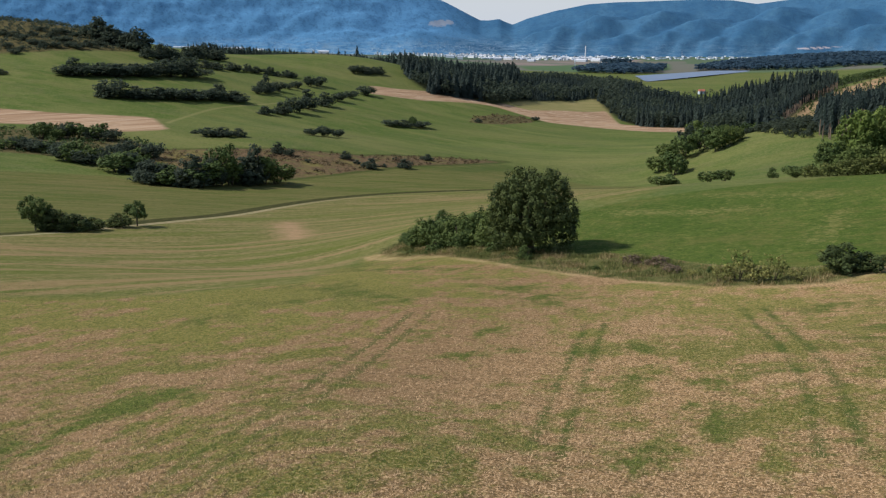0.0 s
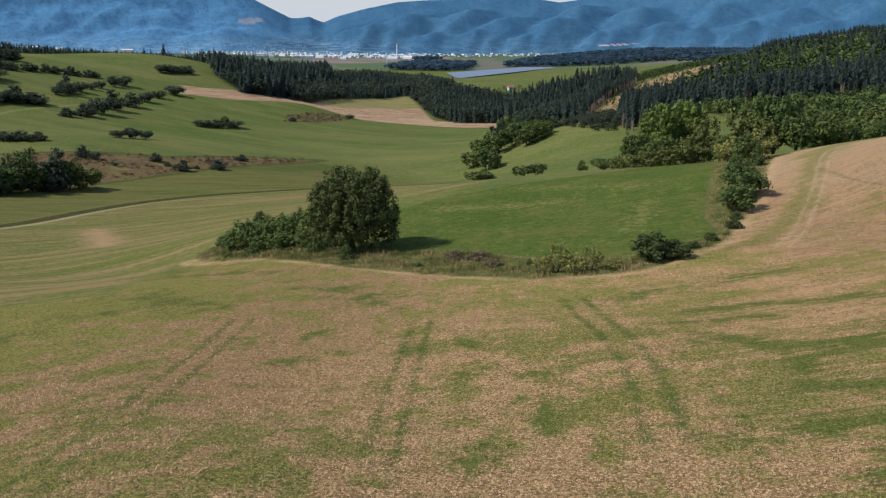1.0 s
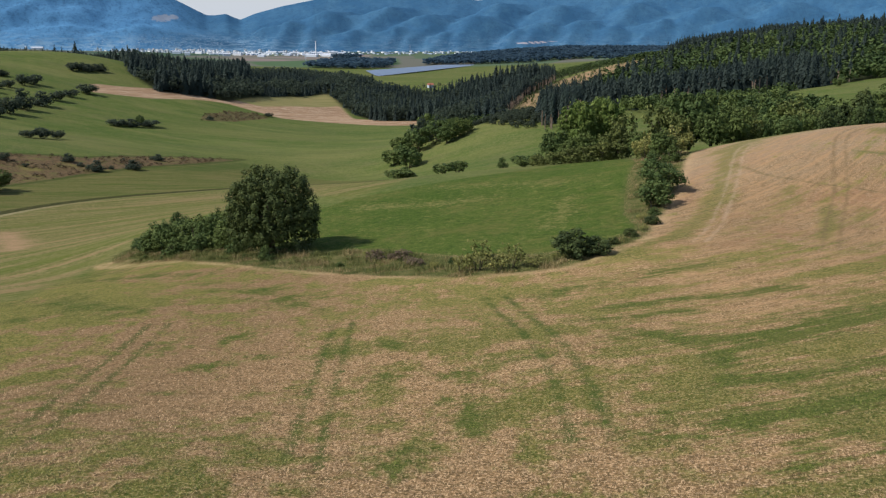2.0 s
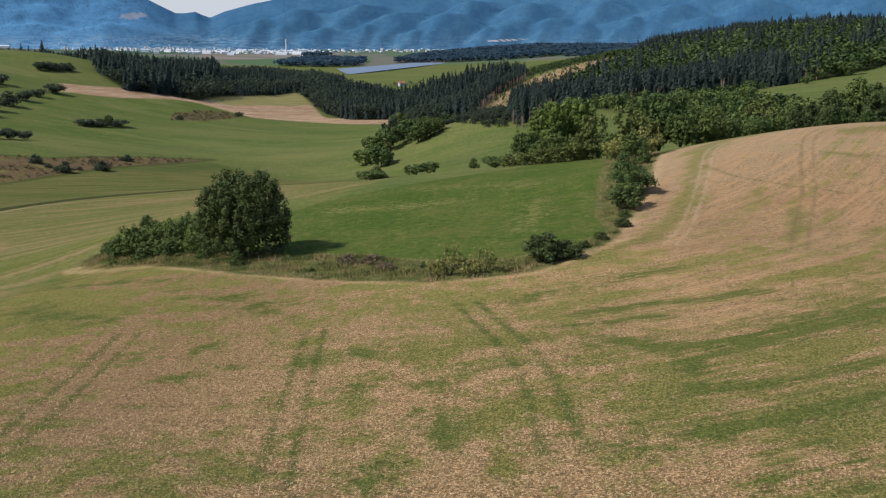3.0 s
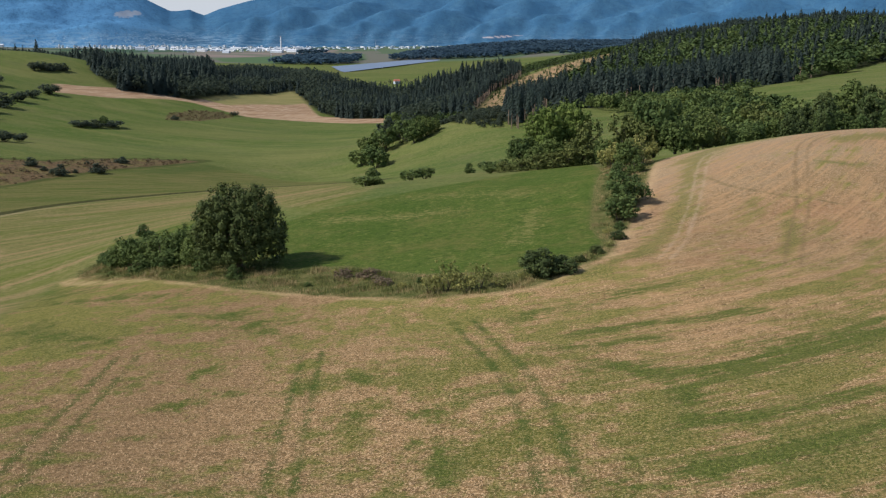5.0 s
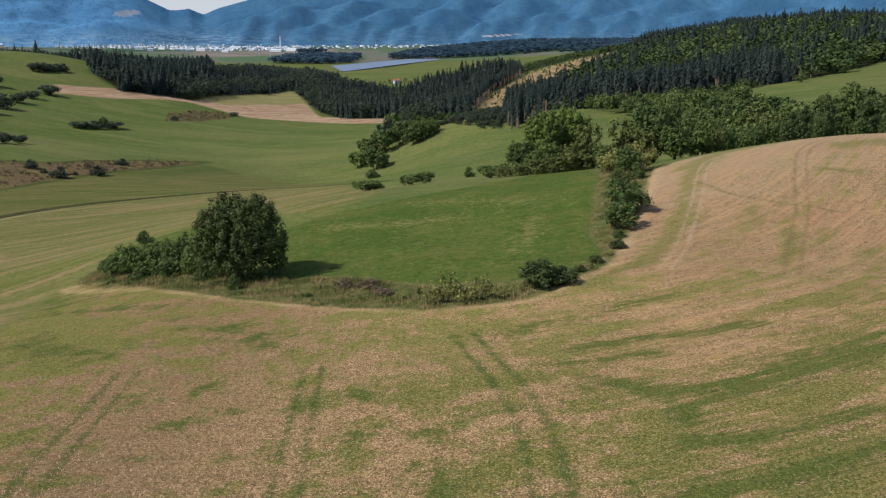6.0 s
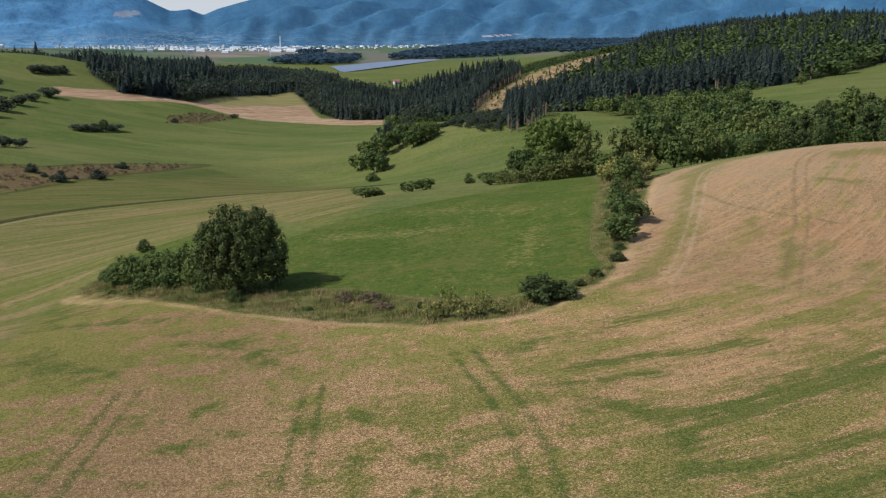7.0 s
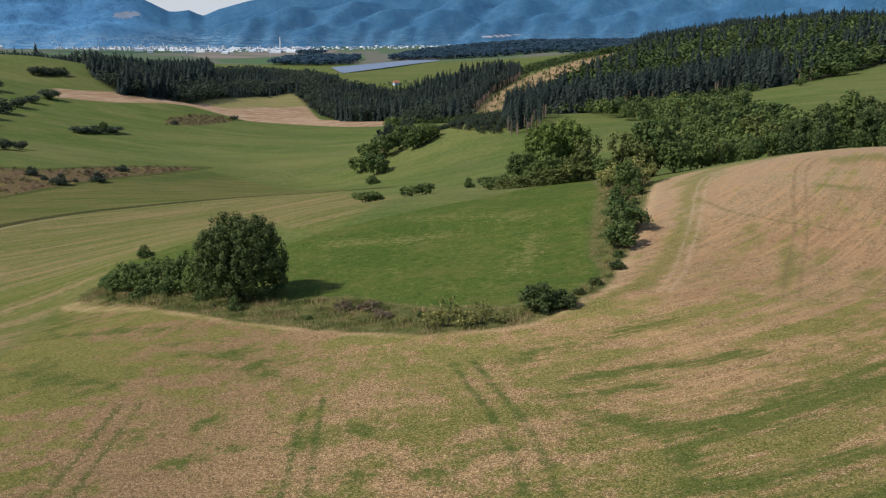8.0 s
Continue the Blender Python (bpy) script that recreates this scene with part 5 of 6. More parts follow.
plant_all([r for r in GROVE if r[0] >= -20], [OAKLING], "grove in the valley")
plant_all(CORNER_DOMES, [ASH], "trees at the meadow corner")
plant_all(CORNER_TREES, [OAKLING, OAKLING, MID_OLIVE], "trees at the meadow corner")
plant_all(CORNER_BUSHES, [HAZEL, MID_OLIVE], "trees at the meadow corner")
ROW_TREES = [(45.9, 226, 11.5, 13.9), (39.6, 226, 8.6, 11.2), (42.3, 221, 6.6, 8.6), (35.8, 225, 5.4, 6.4), (51.7, 231, 8.4, 9.6), (55, 224, 7.5, 8.2), (48.8, 219, 7.5, 7.6), (34.6, 213, 4.6, 3.9), (38, 213, 4.8, 4.2), (58, 232, 8, 8.6)]
plant_all(ROW_TREES, [OAKLING, OAKLING, MID_OLIVE], "hedgerow behind the stubble hill")
plant_all(LAWN_BUSHES, [MID_BUSH], "bushes on the high lawn")


def spread(plot, spacing, rng, limit=0.0):
    """Plan points, jittered on a grid, inside a plot."""
    p = np.array(plot, float)
    gx, gy = np.meshgrid(np.arange(p[:, 0].min(), p[:, 0].max(), spacing), np.arange(p[:, 1].min(), p[:, 1].max(), spacing))
    q = np.stack([gx.ravel(), gy.ravel()], -1) + rng.uniform(-0.42, 0.42, (gx.size, 2)) * spacing
    return q[depth_in(plot, q[:, 0], q[:, 1]) > limit]


# mixed belt of trees between the stubble hill and the high lawn
BELT_NEAR = [(60, 212), (92, 236), (128, 262), (152, 330), (150, 360), (98, 330), (62, 262), (50, 225)]
BELT_FAR = [(92, 400), (100, 350), (132, 345), (142, 420), (138, 500), (188, 640), (165, 665), (128, 690), (86, 662), (106, 560), (112, 470)]
rng_b = np.random.default_rng(31)
for x, y in spread(BELT_NEAR, 11.5, rng_b):
    h = (4.2 + max(0, math.hypot(x, y) - 235) * 0.072) * rng_b.choice([0.65, 0.85, 1.0, 1.12]) * rng_b.uniform(0.92, 1.06)
    plant(rng_p.choice([MID_DARK, MID_DARK, OAKLING] if x > 0.32 * y else [MID_OLIVE, OAKLING, MID_BUSH]), x, y, h * rng_b.uniform(0.75, 1.05), h, rng_b.uniform(0, 6), "belt of trees behind the stubble hill")


# ---- woods, too many to count ----
def spruce_shape(rng, sprays, bare, width):
    """A spruce or pine one metre high: ragged drooping sprays of needles. Returns crown verts and tris."""
    v, f = [], []
    for i in range(sprays):
        t = (i + rng.random()) / sprays
        r = width * (1 - t) ** 0.75 * rng.uniform(0.7, 1.12) + 0.014
        z = bare + (1 - bare) * t
        g, w = i * 2.4 + rng.uniform(-0.5, 0.5), rng.uniform(0.32, 0.55)
        s = len(v)
        v.append((math.cos(g) * r * 0.08, math.sin(g) * r * 0.08, min(1.0, z + 0.75 * r + 0.02)))
        for k in (-w, w):
            v.append((math.cos(g + k) * r, math.sin(g + k) * r, z - 0.25 * r + rng.uniform(-0.015, 0.015)))
        f.append((s, s + 1, s + 2))
    return np.array(v), np.array(f)


def bushy_shape(rng, blades, leaf):
    """A broadleaf crown one metre high for far woods: rhombic leaf sprays on a dome."""
    c = np.vstack([shell(rng, blades, (0, 0, 0.58), (0.34, 0.34, 0.42), -0.7)])
    v, f, _ = leaf_cloud(rng, c, np.full(len(c), 0.06), 2, leaf, np.array([0, 0, 0.4]), 0.45)
    return v, np.vstack([f[:, [0, 1, 2]], f[:, [0, 2, 3]]])


def stamp(rng, points, heights, widths, shapes):
    """Repeats shapes over plan points into one mesh."""
    vs, fs, ts, start = [], [], [], 0
    z = land(points[:, 0], points[:, 1])
    pick = rng.integers(0, len(shapes), len(points))
    turn = rng.uniform(0, 6.28, len(points))
    tone = rng.random(len(points))
    for i, (sv, sf) in enumerate(shapes):
        w = np.where(pick == i)[0]
        if not len(w):
            continue
        c, s = np.cos(turn[w])[:, None], np.sin(turn[w])[:, None]
        x = (sv[:, 0] * c - sv[:, 1] * s) * widths[w][:, None] + points[w, 0:1]
        y = (sv[:, 0] * s + sv[:, 1] * c) * widths[w][:, None] + points[w, 1:2]
        zz = sv[:, 2] * heights[w][:, None] + z[w][:, None] - 0.3
        vs.append(np.stack([x, y, zz], -1).reshape(-1, 3))
        fs.append((sf[None] + (np.arange(len(w)) * len(sv))[:, None, None]).reshape(-1, 3) + start)
        ts.append(np.repeat(tone[w], len(sv)))
        start += len(w) * len(sv)
    return np.vstack(vs), np.vstack(fs), np.concatenate(ts)


def wood(name, points, heights, slim, shapes, material, label, seed, trunk=0.0):
    rng = np.random.default_rng(seed)
    v, f, t = stamp(rng, points, heights, heights * slim, shapes)
    ob = tagged(new(name, mesh_from(name, v, f, material, {"tint": t})), label, "forest", kind="stuff")
    if trunk:
        a = np.linspace(0, 2 * np.pi, 5, endpoint=False)
        tv = np.vstack([np.stack([np.cos(a) * r, np.sin(a) * r, np.full(5, h)], -1) for r, h in ((0.02, -0.02), (0.013, trunk))])
        tf = np.array([q for k in range(5) for q in ((k, (k + 1) % 5, 5 + (k + 1) % 5), (k, 5 + (k + 1) % 5, 5 + k))])
        v, f, t = stamp(rng, points, heights, heights, [(tv, tf)])
        part("trunks", mesh_from("trunks", v, f, PALE_BARK), ob)
    return ob


def pale_bark():
    s = Shade("pine_bark", 0.9, 0.1)
    return s.done(s.mix(s.noise(0.3, 3), (0.15, 0.108, 0.080), (0.27, 0.205, 0.155)))


PALE_BARK = pale_bark()
rng_w = np.random.default_rng(41)
SPRUCES = [spruce_shape(rng_w, 66, 0.03, w) for w in (0.19, 0.22, 0.25, 0.30, 0.24, 0.21)]
PINES = [spruce_shape(rng_w, 30, 0.48, w) for w in (0.1, 0.12, 0.13, 0.11)]
LEAFY = [bushy_shape(rng_w, 25, 0.12) for _ in range(5)]
LEAFY_FINE = [bushy_shape(rng_w, 150, 0.075) for _ in range(5)]
TINY = [bushy_shape(rng_w, 9, 0.2) for _ in range(4)]

# the great wood on the hill: spruce below, mixed broadleaf above, pines at its edge
pts = spread(WOOD_HILL, 7.6, rng_w)
pts = pts[(depth_in(CLEARING, pts[:, 0], pts[:, 1]) < -3) & (np.hypot(pts[:, 0], pts[:, 1]) < 1900)]
out = np.minimum(depth_in(WOOD_HILL, pts[:, 0], pts[:, 1]), -depth_in(CLEARING, pts[:, 0], pts[:, 1]))
far_off = np.hypot(pts[:, 0], pts[:, 1])
patchy = np.array([noise.noise(Vector((x * 0.008, y * 0.008, 2.0))) for x, y in pts])
patchy2 = np.array([noise.noise(Vector((x * 0.035, y * 0.035, 5.0))) for x, y in pts])
leafy = (far_off > 1020 - patchy * 420) & (rng_w.random(len(pts)) < 0.85) & (far_off < 1650) | (patchy > 0.30) & (rng_w.random(len(pts)) < 0.6)
spot = np.array([noise.noise(Vector((x * 0.02, y * 0.02, 12.0))) for x, y in pts])
edge = (out < 22) & (spot > 0.12) & (rng_w.random(len(pts)) < 0.75) & ~leafy & (pts[:, 0] > 60)
fir = ~leafy & ~edge
thin = rng_w.random(len(pts)) < 0.55
leafy = leafy & (thin | (out < 20))
for name, sel, lo, hi, shapes, mat, label, seed, trunk in (
    ("spruce_wood", fir, 9, 25, SPRUCES, NEEDLE, "dense dark spruce wood on the hillside", 51, 0.0),
    ("pine_edge", edge, 20, 26, PINES, NEEDLE, "tall pines with bare trunks at the wood's edge", 52, 0.6),
    ("broadleaf_wood", leafy, 9, 16, LEAFY, LEAF_WOOD, "mixed broadleaf wood on the upper slope", 53, 0.0),
):
    wood(name, pts[sel], rng_w.uniform(lo, hi, sel.sum()) * (1 + 0.3 * patchy2[sel]), 1.25 if name == "broadleaf_wood" else 1.0, shapes, mat, label, seed, trunk)
pts = spread(WOOD_DALE, 7.6, rng_w)
pts = pts[depth_in(CLEARING, pts[:, 0], pts[:, 1]) < -3]
out = depth_in(WOOD_DALE, pts[:, 0], pts[:, 1])
edge = (out < 14) & (pts[:, 0] > 30)
clump = np.array([noise.noise(Vector((x * 0.018, y * 0.018, 9.0))) for x, y in pts])
soft_top = ~edge & (clump > 0.0)
sharp = ~edge & ~soft_top
tall = 1 + 0.45 * np.clip((pts[:, 0] + 40) / 60, 0, 1) * np.clip((pts[:, 1] - 1150) / 200, 0, 1)
wood("spruce_wood", pts[sharp], rng_w.uniform(10, 24, sharp.sum()) * tall[sharp], 0.9, SPRUCES, NEEDLE, "dark spruce wood in the dale", 61)
wood("broadleaf_wood", pts[soft_top], rng_w.uniform(11, 18, soft_top.sum()), 1.05, LEAFY, LEAF_FAR, "dark broadleaf trees among the spruces", 66)
wood("pine_edge", pts[edge], rng_w.uniform(18, 25, edge.sum()), 1.0, PINES, NEEDLE, "tall pines with bare trunks beside the clearing", 62, 0.6)
pts = spread(WOOD_TOP, 9.0, rng_w)
wood("broadleaf_wood", pts, rng_w.uniform(3, 8, len(pts)) * np.clip(0.7 + (pts[:, 0] - 110) / 180, 0.7, 1.6), 1.5, LEAFY, LEAF_WOOD, "low mixed leafy wood above the clearing", 63)
# dark wood beyond the straw field, and trees on the ridge behind the far pasture
pts = spread(WOOD_MID, 8.8, rng_w)
clump = np.array([noise.noise(Vector((x * 0.02, y * 0.02, 7.0))) for x, y in pts])
front = depth_in(WOOD_MID, pts[:, 0], pts[:, 1])
gap = np.hypot((pts[:, 0] + 232) / 20, (pts[:, 1] - 1135) / 90) < 1
round_top = (clump > 0.02) & (front < 90) & ~gap
sharp = ~round_top & ~gap
# x over y is the bearing from the camera; heights are shaped to fit its view
lean = pts[:, 0] / pts[:, 1]
high = np.where(lean < -0.213, np.interp(lean, [-0.33, -0.29, -0.22], [0, 5, 13]), -5.0) * np.clip(np.abs(lean + 0.213) / 0.008, 0, 1)
wood("spruce_wood", pts[sharp], rng_w.uniform(12, 24, sharp.sum()) + 7 * clump[sharp] + high[sharp], 1.0, SPRUCES, NEEDLE, "dark spruce wood beyond the straw field", 54)
wood("broadleaf_wood", pts[round_top], rng_w.uniform(12, 19, round_top.sum()), 1.05, LEAFY, LEAF_FAR, "dark broadleaf clumps in front of the spruces", 65)
RIDGE_WOOD = [(-600, 1480), (-520, 1390), (-430, 1290), (-386, 1161), (-440, 1560), (-560, 1640), (-760, 1660), (-900, 1640), (-900, 1560), (-720, 1560)]
pts = spread(RIDGE_WOOD, 9.0, rng_w)
pts = np.vstack([pts, [(-597, 1484), (-590, 1492), (-574, 1500), (-560, 1470)]])
wood("ridge_wood", pts, np.append(rng_w.uniform(9, 20, len(pts) - 4), [27, 25, 33, 24]) * np.where(pts[:, 0] < -430, 1.15, 0.9), 0.9, SPRUCES + LEAFY[:2], NEEDLE, "dark trees along the ridge of the pasture", 55)
WOOD_FRINGE = [(-64, 1085), (-14, 985), (25, 925), (47, 725), (77, 662), (120, 664), (160, 684), (220, 722), (214, 738), (155, 702), (114, 684), (77, 684), (52, 745), (30, 945), (-12, 1008), (-55, 1104)]
pts = spread(WOOD_FRINGE, 6.0, rng_w)
wood("wood_fringe", pts, rng_w.uniform(3, 8, len(pts)), 1.2, LEAFY, LEAF_WOOD, "low leafy fringe along the wood's foot", 56)
pts = spread(BANK, 4.6, rng_w)
pts = pts[np.array([noise.noise(Vector((x * 0.05, y * 0.05, 4.0))) for x, y in pts]) > -0.15]
wood("bank_scrub", pts, rng_w.uniform(0.6, 2.0, len(pts)), 2.2, LEAFY, LEAF_BROWN, "low dry scrub on the bare bank", 68)
pts = spread(SCRUB_PATCH, 6.0, rng_w, 3)
wood("bank_scrub", pts, rng_w.uniform(0.6, 2.6, len(pts)), 2.0, LEAFY, LEAF_BROWN, "low dry scrub on the grassy knoll", 69)
# trees set on the pasture's brow to fit the camera's view: thicket below the clearing, pines beside it
BROW = [(-8, 671), (0, 655), (13, 617), (24, 597), (33, 583), (44, 574), (53, 566), (57, 600), (66, 650), (50, 735), (20, 725), (-6, 700)]
pts = spread(BROW, 4.6, rng_w)
# x over y is the bearing from the camera; it parts thicket from pines
lean = pts[:, 0] / pts[:, 1] + rng_w.uniform(-0.006, 0.006, len(pts))
low = lean < 0.064
back = np.clip((pts[:, 1] - 640) / 70, 0, 1)
wood("brow_thicket", pts[low], rng_w.uniform(2.6, 5.6, low.sum()) * (1 - 0.4 * back[low]), 1.35, LEAFY_FINE, LEAF_FAR, "dark leafy thicket on the brow of the pasture", 71)
fore = ~low & (depth_in(BROW, pts[:, 0], pts[:, 1]) < 12)
deep = ~low & ~fore
wood("pine_edge", pts[fore], rng_w.uniform(12, 19, fore.sum()) * np.clip((lean[fore] - 0.03) / 0.03, 0.6, 1), 0.9, PINES, NEEDLE, "tall pines with bare trunks on the brow", 72, 0.5)
wood("spruce_wood", pts[deep], rng_w.uniform(12, 19, deep.sum()), 0.9, SPRUCES, NEEDLE, "dark spruces on the brow of the pasture", 73)
pts = spread(CLEARING, 20.0, rng_w)
wood("clearing_trees", pts, rng_w.uniform(3, 9, len(pts)), 1.0, LEAFY + SPRUCES[:2], LEAF_WOOD, "scattered young trees on the dry clearing", 57)

pts = spread(BELT_FAR, 8.5, rng_w)
h = rng_w.uniform(5, 11, len(pts))
for name, sel, mat, label, seed in (("mixed_belt", rng_w.random(len(pts)) < 0.55, LEAF_HEDGE, "mixed leafy belt below the wood", 58), ("dark_belt", None, LEAF_WOOD, "darker leafy trees below the wood", 59)):
    sel = ~last if sel is None else sel
    last = sel
    wood(name, pts[sel], h[sel], 1.0, LEAFY_FINE, mat, label, seed)

pts = spread(SCRUB_SLOPE, 7.0, rng_w)
wood("slope_scrub", pts, rng_w.uniform(1.2, 4.0, len(pts)), 1.7, LEAFY, LEAF_WOOD, "low mixed scrub over the dry slope", 70)
pts = spread(SCRUB_HILL, 8.0, rng_w)
wood("hill_scrub", pts, rng_w.uniform(2.0, 5.5, len(pts)), 1.6, LEAFY, LEAF_FAR, "low thorn scrub over the dry hilltop", 64)

# woods of the far plain
FAR_WOODS = [
    [(-140, 2840), (-20, 2800), (120, 2780), (330, 2840), (620, 2960), (600, 3330), (250, 3400), (-100, 3180)],
    [(300, 2700), (620, 2500), (900, 2450), (1300, 2550), (1300, 2800), (700, 2900)],
    [(-430, 2640), (-300, 2600), (-225, 2680), (-235, 3000), (-330, 3120), (-430, 2950)],
    [(-480, 3420), (-390, 3400), (-380, 3470), (-470, 3500)],
]
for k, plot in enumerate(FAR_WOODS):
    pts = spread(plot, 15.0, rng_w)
    wood("far_wood", pts, rng_w.uniform(10, 18, len(pts)), 2.3, TINY, NEEDLE_FAR, "dark wood far off in the basin, blue haze in its colour", 60 + k)


# ---- far plain: town, chimney, solar field, house ----
def wall_material(name, tones):
    s = Shade(name, 0.8, 0.2)
    r = s.calc("ADD", s.calc("MULTIPLY", s.chance(), 0.5), s.calc("MULTIPLY", s.noise(0.02, 1), 0.5))
    return s.done(s.mix(s.band(r, 0.3, 0.7), tones[0], tones[1]))


# walls are greyed towards blue: distance haze put into the plaster tone
WALLS = wall_material("plaster", ((0.46, 0.52, 0.58), (0.76, 0.77, 0.78)))
ROOFS = wall_material("roofing", ((0.30, 0.22, 0.20), (0.42, 0.44, 0.47)))
METAL = wall_material("light_metal", ((0.34, 0.39, 0.46), (0.58, 0.61, 0.66)))
GLASS = wall_material("window_bands", ((0.10, 0.13, 0.17), (0.16, 0.20, 0.25)))


def box(bm, x0, y0, z0, x1, y1, z1):
    v = [bm.verts.new(p) for p in ((x0, y0, z0), (x1, y0, z0), (x1, y1, z0), (x0, y1, z0), (x0, y0, z1), (x1, y0, z1), (x1, y1, z1), (x0, y1, z1))]
    for f in ((0, 3, 2, 1), (4, 5, 6, 7), (0, 1, 5, 4), (1, 2, 6, 5), (2, 3, 7, 6), (3, 0, 4, 7)):
        bm.faces.new([v[i] for i in f])


def gable(bm, x0, y0, z0, x1, y1, z1):
    """A pitched roof along x."""
    m = (y0 + y1) / 2
    a = [bm.verts.new(p) for p in ((x0, y0, z0), (x1, y0, z0), (x1, y1, z0), (x0, y1, z0), (x0, m, z1), (x1, m, z1))]
    for f in ((0, 1, 5, 4), (2, 3, 4, 5), (1, 2, 5), (3, 0, 4), (3, 2, 1, 0)):
        bm.faces.new([a[i] for i in f])


def solid(name, build, material):
    bm = bmesh.new()
    build(bm)
    me = bpy.data.meshes.new(name)
    bm.to_mesh(me)
    bm.free()
    me.materials.append(material)
    return me


def apartment_block():
    """A slab of flats, 24 m long: body, flat roof with lift housing, one band of windows a storey."""
    ob = tagged(new("apartment_block"), "pale plastered block of flats in the far town", "building")
    part("wall", solid("wall", lambda b: box(b, -12, -6, -4, 12, 6, 18), WALLS), ob)
    part("roof", solid("roof", lambda b: (box(b, -12.3, -6.3, 18, 12.3, 6.3, 18.7), box(b, -3, -2, 18.7, 3, 2, 21)), ROOFS), ob)
    band = solid("window_band", lambda b: box(b, -11, -6.25, 0, 11, -5.9, 1.3), GLASS)
    for k in range(5):
        w = part("window_band", band, ob)
        w.location.z = 2.0 + 3.3 * k
    return ob


def hall():
    """A long low works hall with a shallow pitched roof."""
    ob = tagged(new("works_hall"), "long low pale works hall with a metal roof", "building")
    part("wall", solid("wall", lambda b: box(b, -30, -11, -4, 30, 11, 7), WALLS), ob)
    part("roof", solid("roof", lambda b: gable(b, -30.5, -11.5, 7, 30.5, 11.5, 10), METAL), ob)
    return ob


def far_place(bearing, reach):
    g = radians(bearing)
    return math.sin(g) * reach, math.cos(g) * reach


rng_t = random.Random(77)


def put_building(kind, x, y, sx, sz, turn, group):
    m = Matrix.LocRotScale((x, y, float(land(x, y))), Euler((0, 0, turn)), (sx, sx, sz))
    if kind.name in FIRST_USED:
        ob = copy_thing(kind, m @ Matrix.Diagonal((1 / kind.scale.x, 1 / kind.scale.y, 1 / kind.scale.z, 1)))
    else:
        FIRST_USED.add(kind.name)
        ob = kind
        ob.matrix_basis = m
    return tagged(ob, group=group)


FLATS, HALL = apartment_block(), hall()
# town stands nearer than it is, buildings scaled down to fit the camera's view
for k in range(90):
    x, y = far_place(rng_t.gauss(-15.0, 2.0), rng_t.uniform(3950, 4400))
    put_building(FLATS, x, y, rng_t.uniform(0.35, 0.65), rng_t.uniform(0.3, 0.72), rng_t.uniform(-1.15, -0.6), "flats in the town")
for k in range(44):
    x, y = far_place(rng_t.uniform(-16, -6.5) if k < 30 else rng_t.uniform(-34, -22), rng_t.uniform(3550, 4250))
    put_building(HALL, x, y, rng_t.uniform(0.3, 0.75), rng_t.uniform(0.6, 1.1), rng_t.uniform(-0.4, 0.4), "works halls of the town")


def town():
    """Small houses of the far town and villages, past counting."""
    bm = bmesh.new()
    spots = [(rng_t.gauss(-16, 4.0), rng_t.uniform(3800, 4420)) for _ in range(700)]
    spots += [(rng_t.uniform(-38, 8), rng_t.uniform(4000, 4440)) for _ in range(420)]
    spots += [(rng_t.uniform(-40, -13) if k % 4 else rng_t.uniform(-13, 12), 4430 + 90 * rng_t.random() ** 1.5) for k in range(900)]
    for bearing, reach in spots:
        x, y = far_place(bearing, reach)
        z = float(land(x, y)) if reach < 4425 else float(mountain_height(bearing, reach))
        if z > -92:
            continue
        w, d, h = rng_t.uniform(3, 9), rng_t.uniform(3, 6), rng_t.uniform(2.5, 5.5)
        if reach > 4430:
            w, d, h = rng_t.uniform(3, 8), rng_t.uniform(3, 5), rng_t.uniform(0.6, 1.6)
        at = len(bm.verts)
        box(bm, -w, -d, -3, w, d, h)
        bm.verts.ensure_lookup_table()
        bmesh.ops.transform(bm, matrix=Matrix.Translation((x, y, z)) @ Matrix.Rotation(rng_t.uniform(-1.2, -0.6), 4, "Z"), verts=bm.verts[at:])
    me = bpy.data.meshes.new("town_houses")
    bm.to_mesh(me)
    bm.free()
    s = Shade("town_walls", 0.8, 0.2)
    tone = s.tree.nodes.new("ShaderNodeNewGeometry").outputs["Random Per Island"]
    me.materials.append(s.done(s.mix(s.band(tone, 0.35, 0.95), (0.34, 0.41, 0.50), (0.82, 0.82, 0.82))))
    return tagged(new("town_houses", me), "countless small pale houses in the basin", "houses", kind="stuff")


town()


def chimney():
    ob = tagged(new("chimney"), "tall slender pale works chimney", "chimney")
    verts, faces = [], []
    limb(verts, faces, (0, 0, -3), (0, 0, 50), 2.3, 1.5, 12)
    part("shaft", mesh_from("shaft", verts, faces, WALLS, None, True), ob)
    verts, faces = [], []
    limb(verts, faces, (0, 0, 50.0), (0, 0, 52), 1.8, 1.8, 12)
    part("crown", mesh_from("crown", verts, faces, ROOFS, None, True), ob, "dark rim at the top")
    x, y = far_place(-8.65, 3860)
    ob.location = (x, y, float(land(x, y)))


chimney()


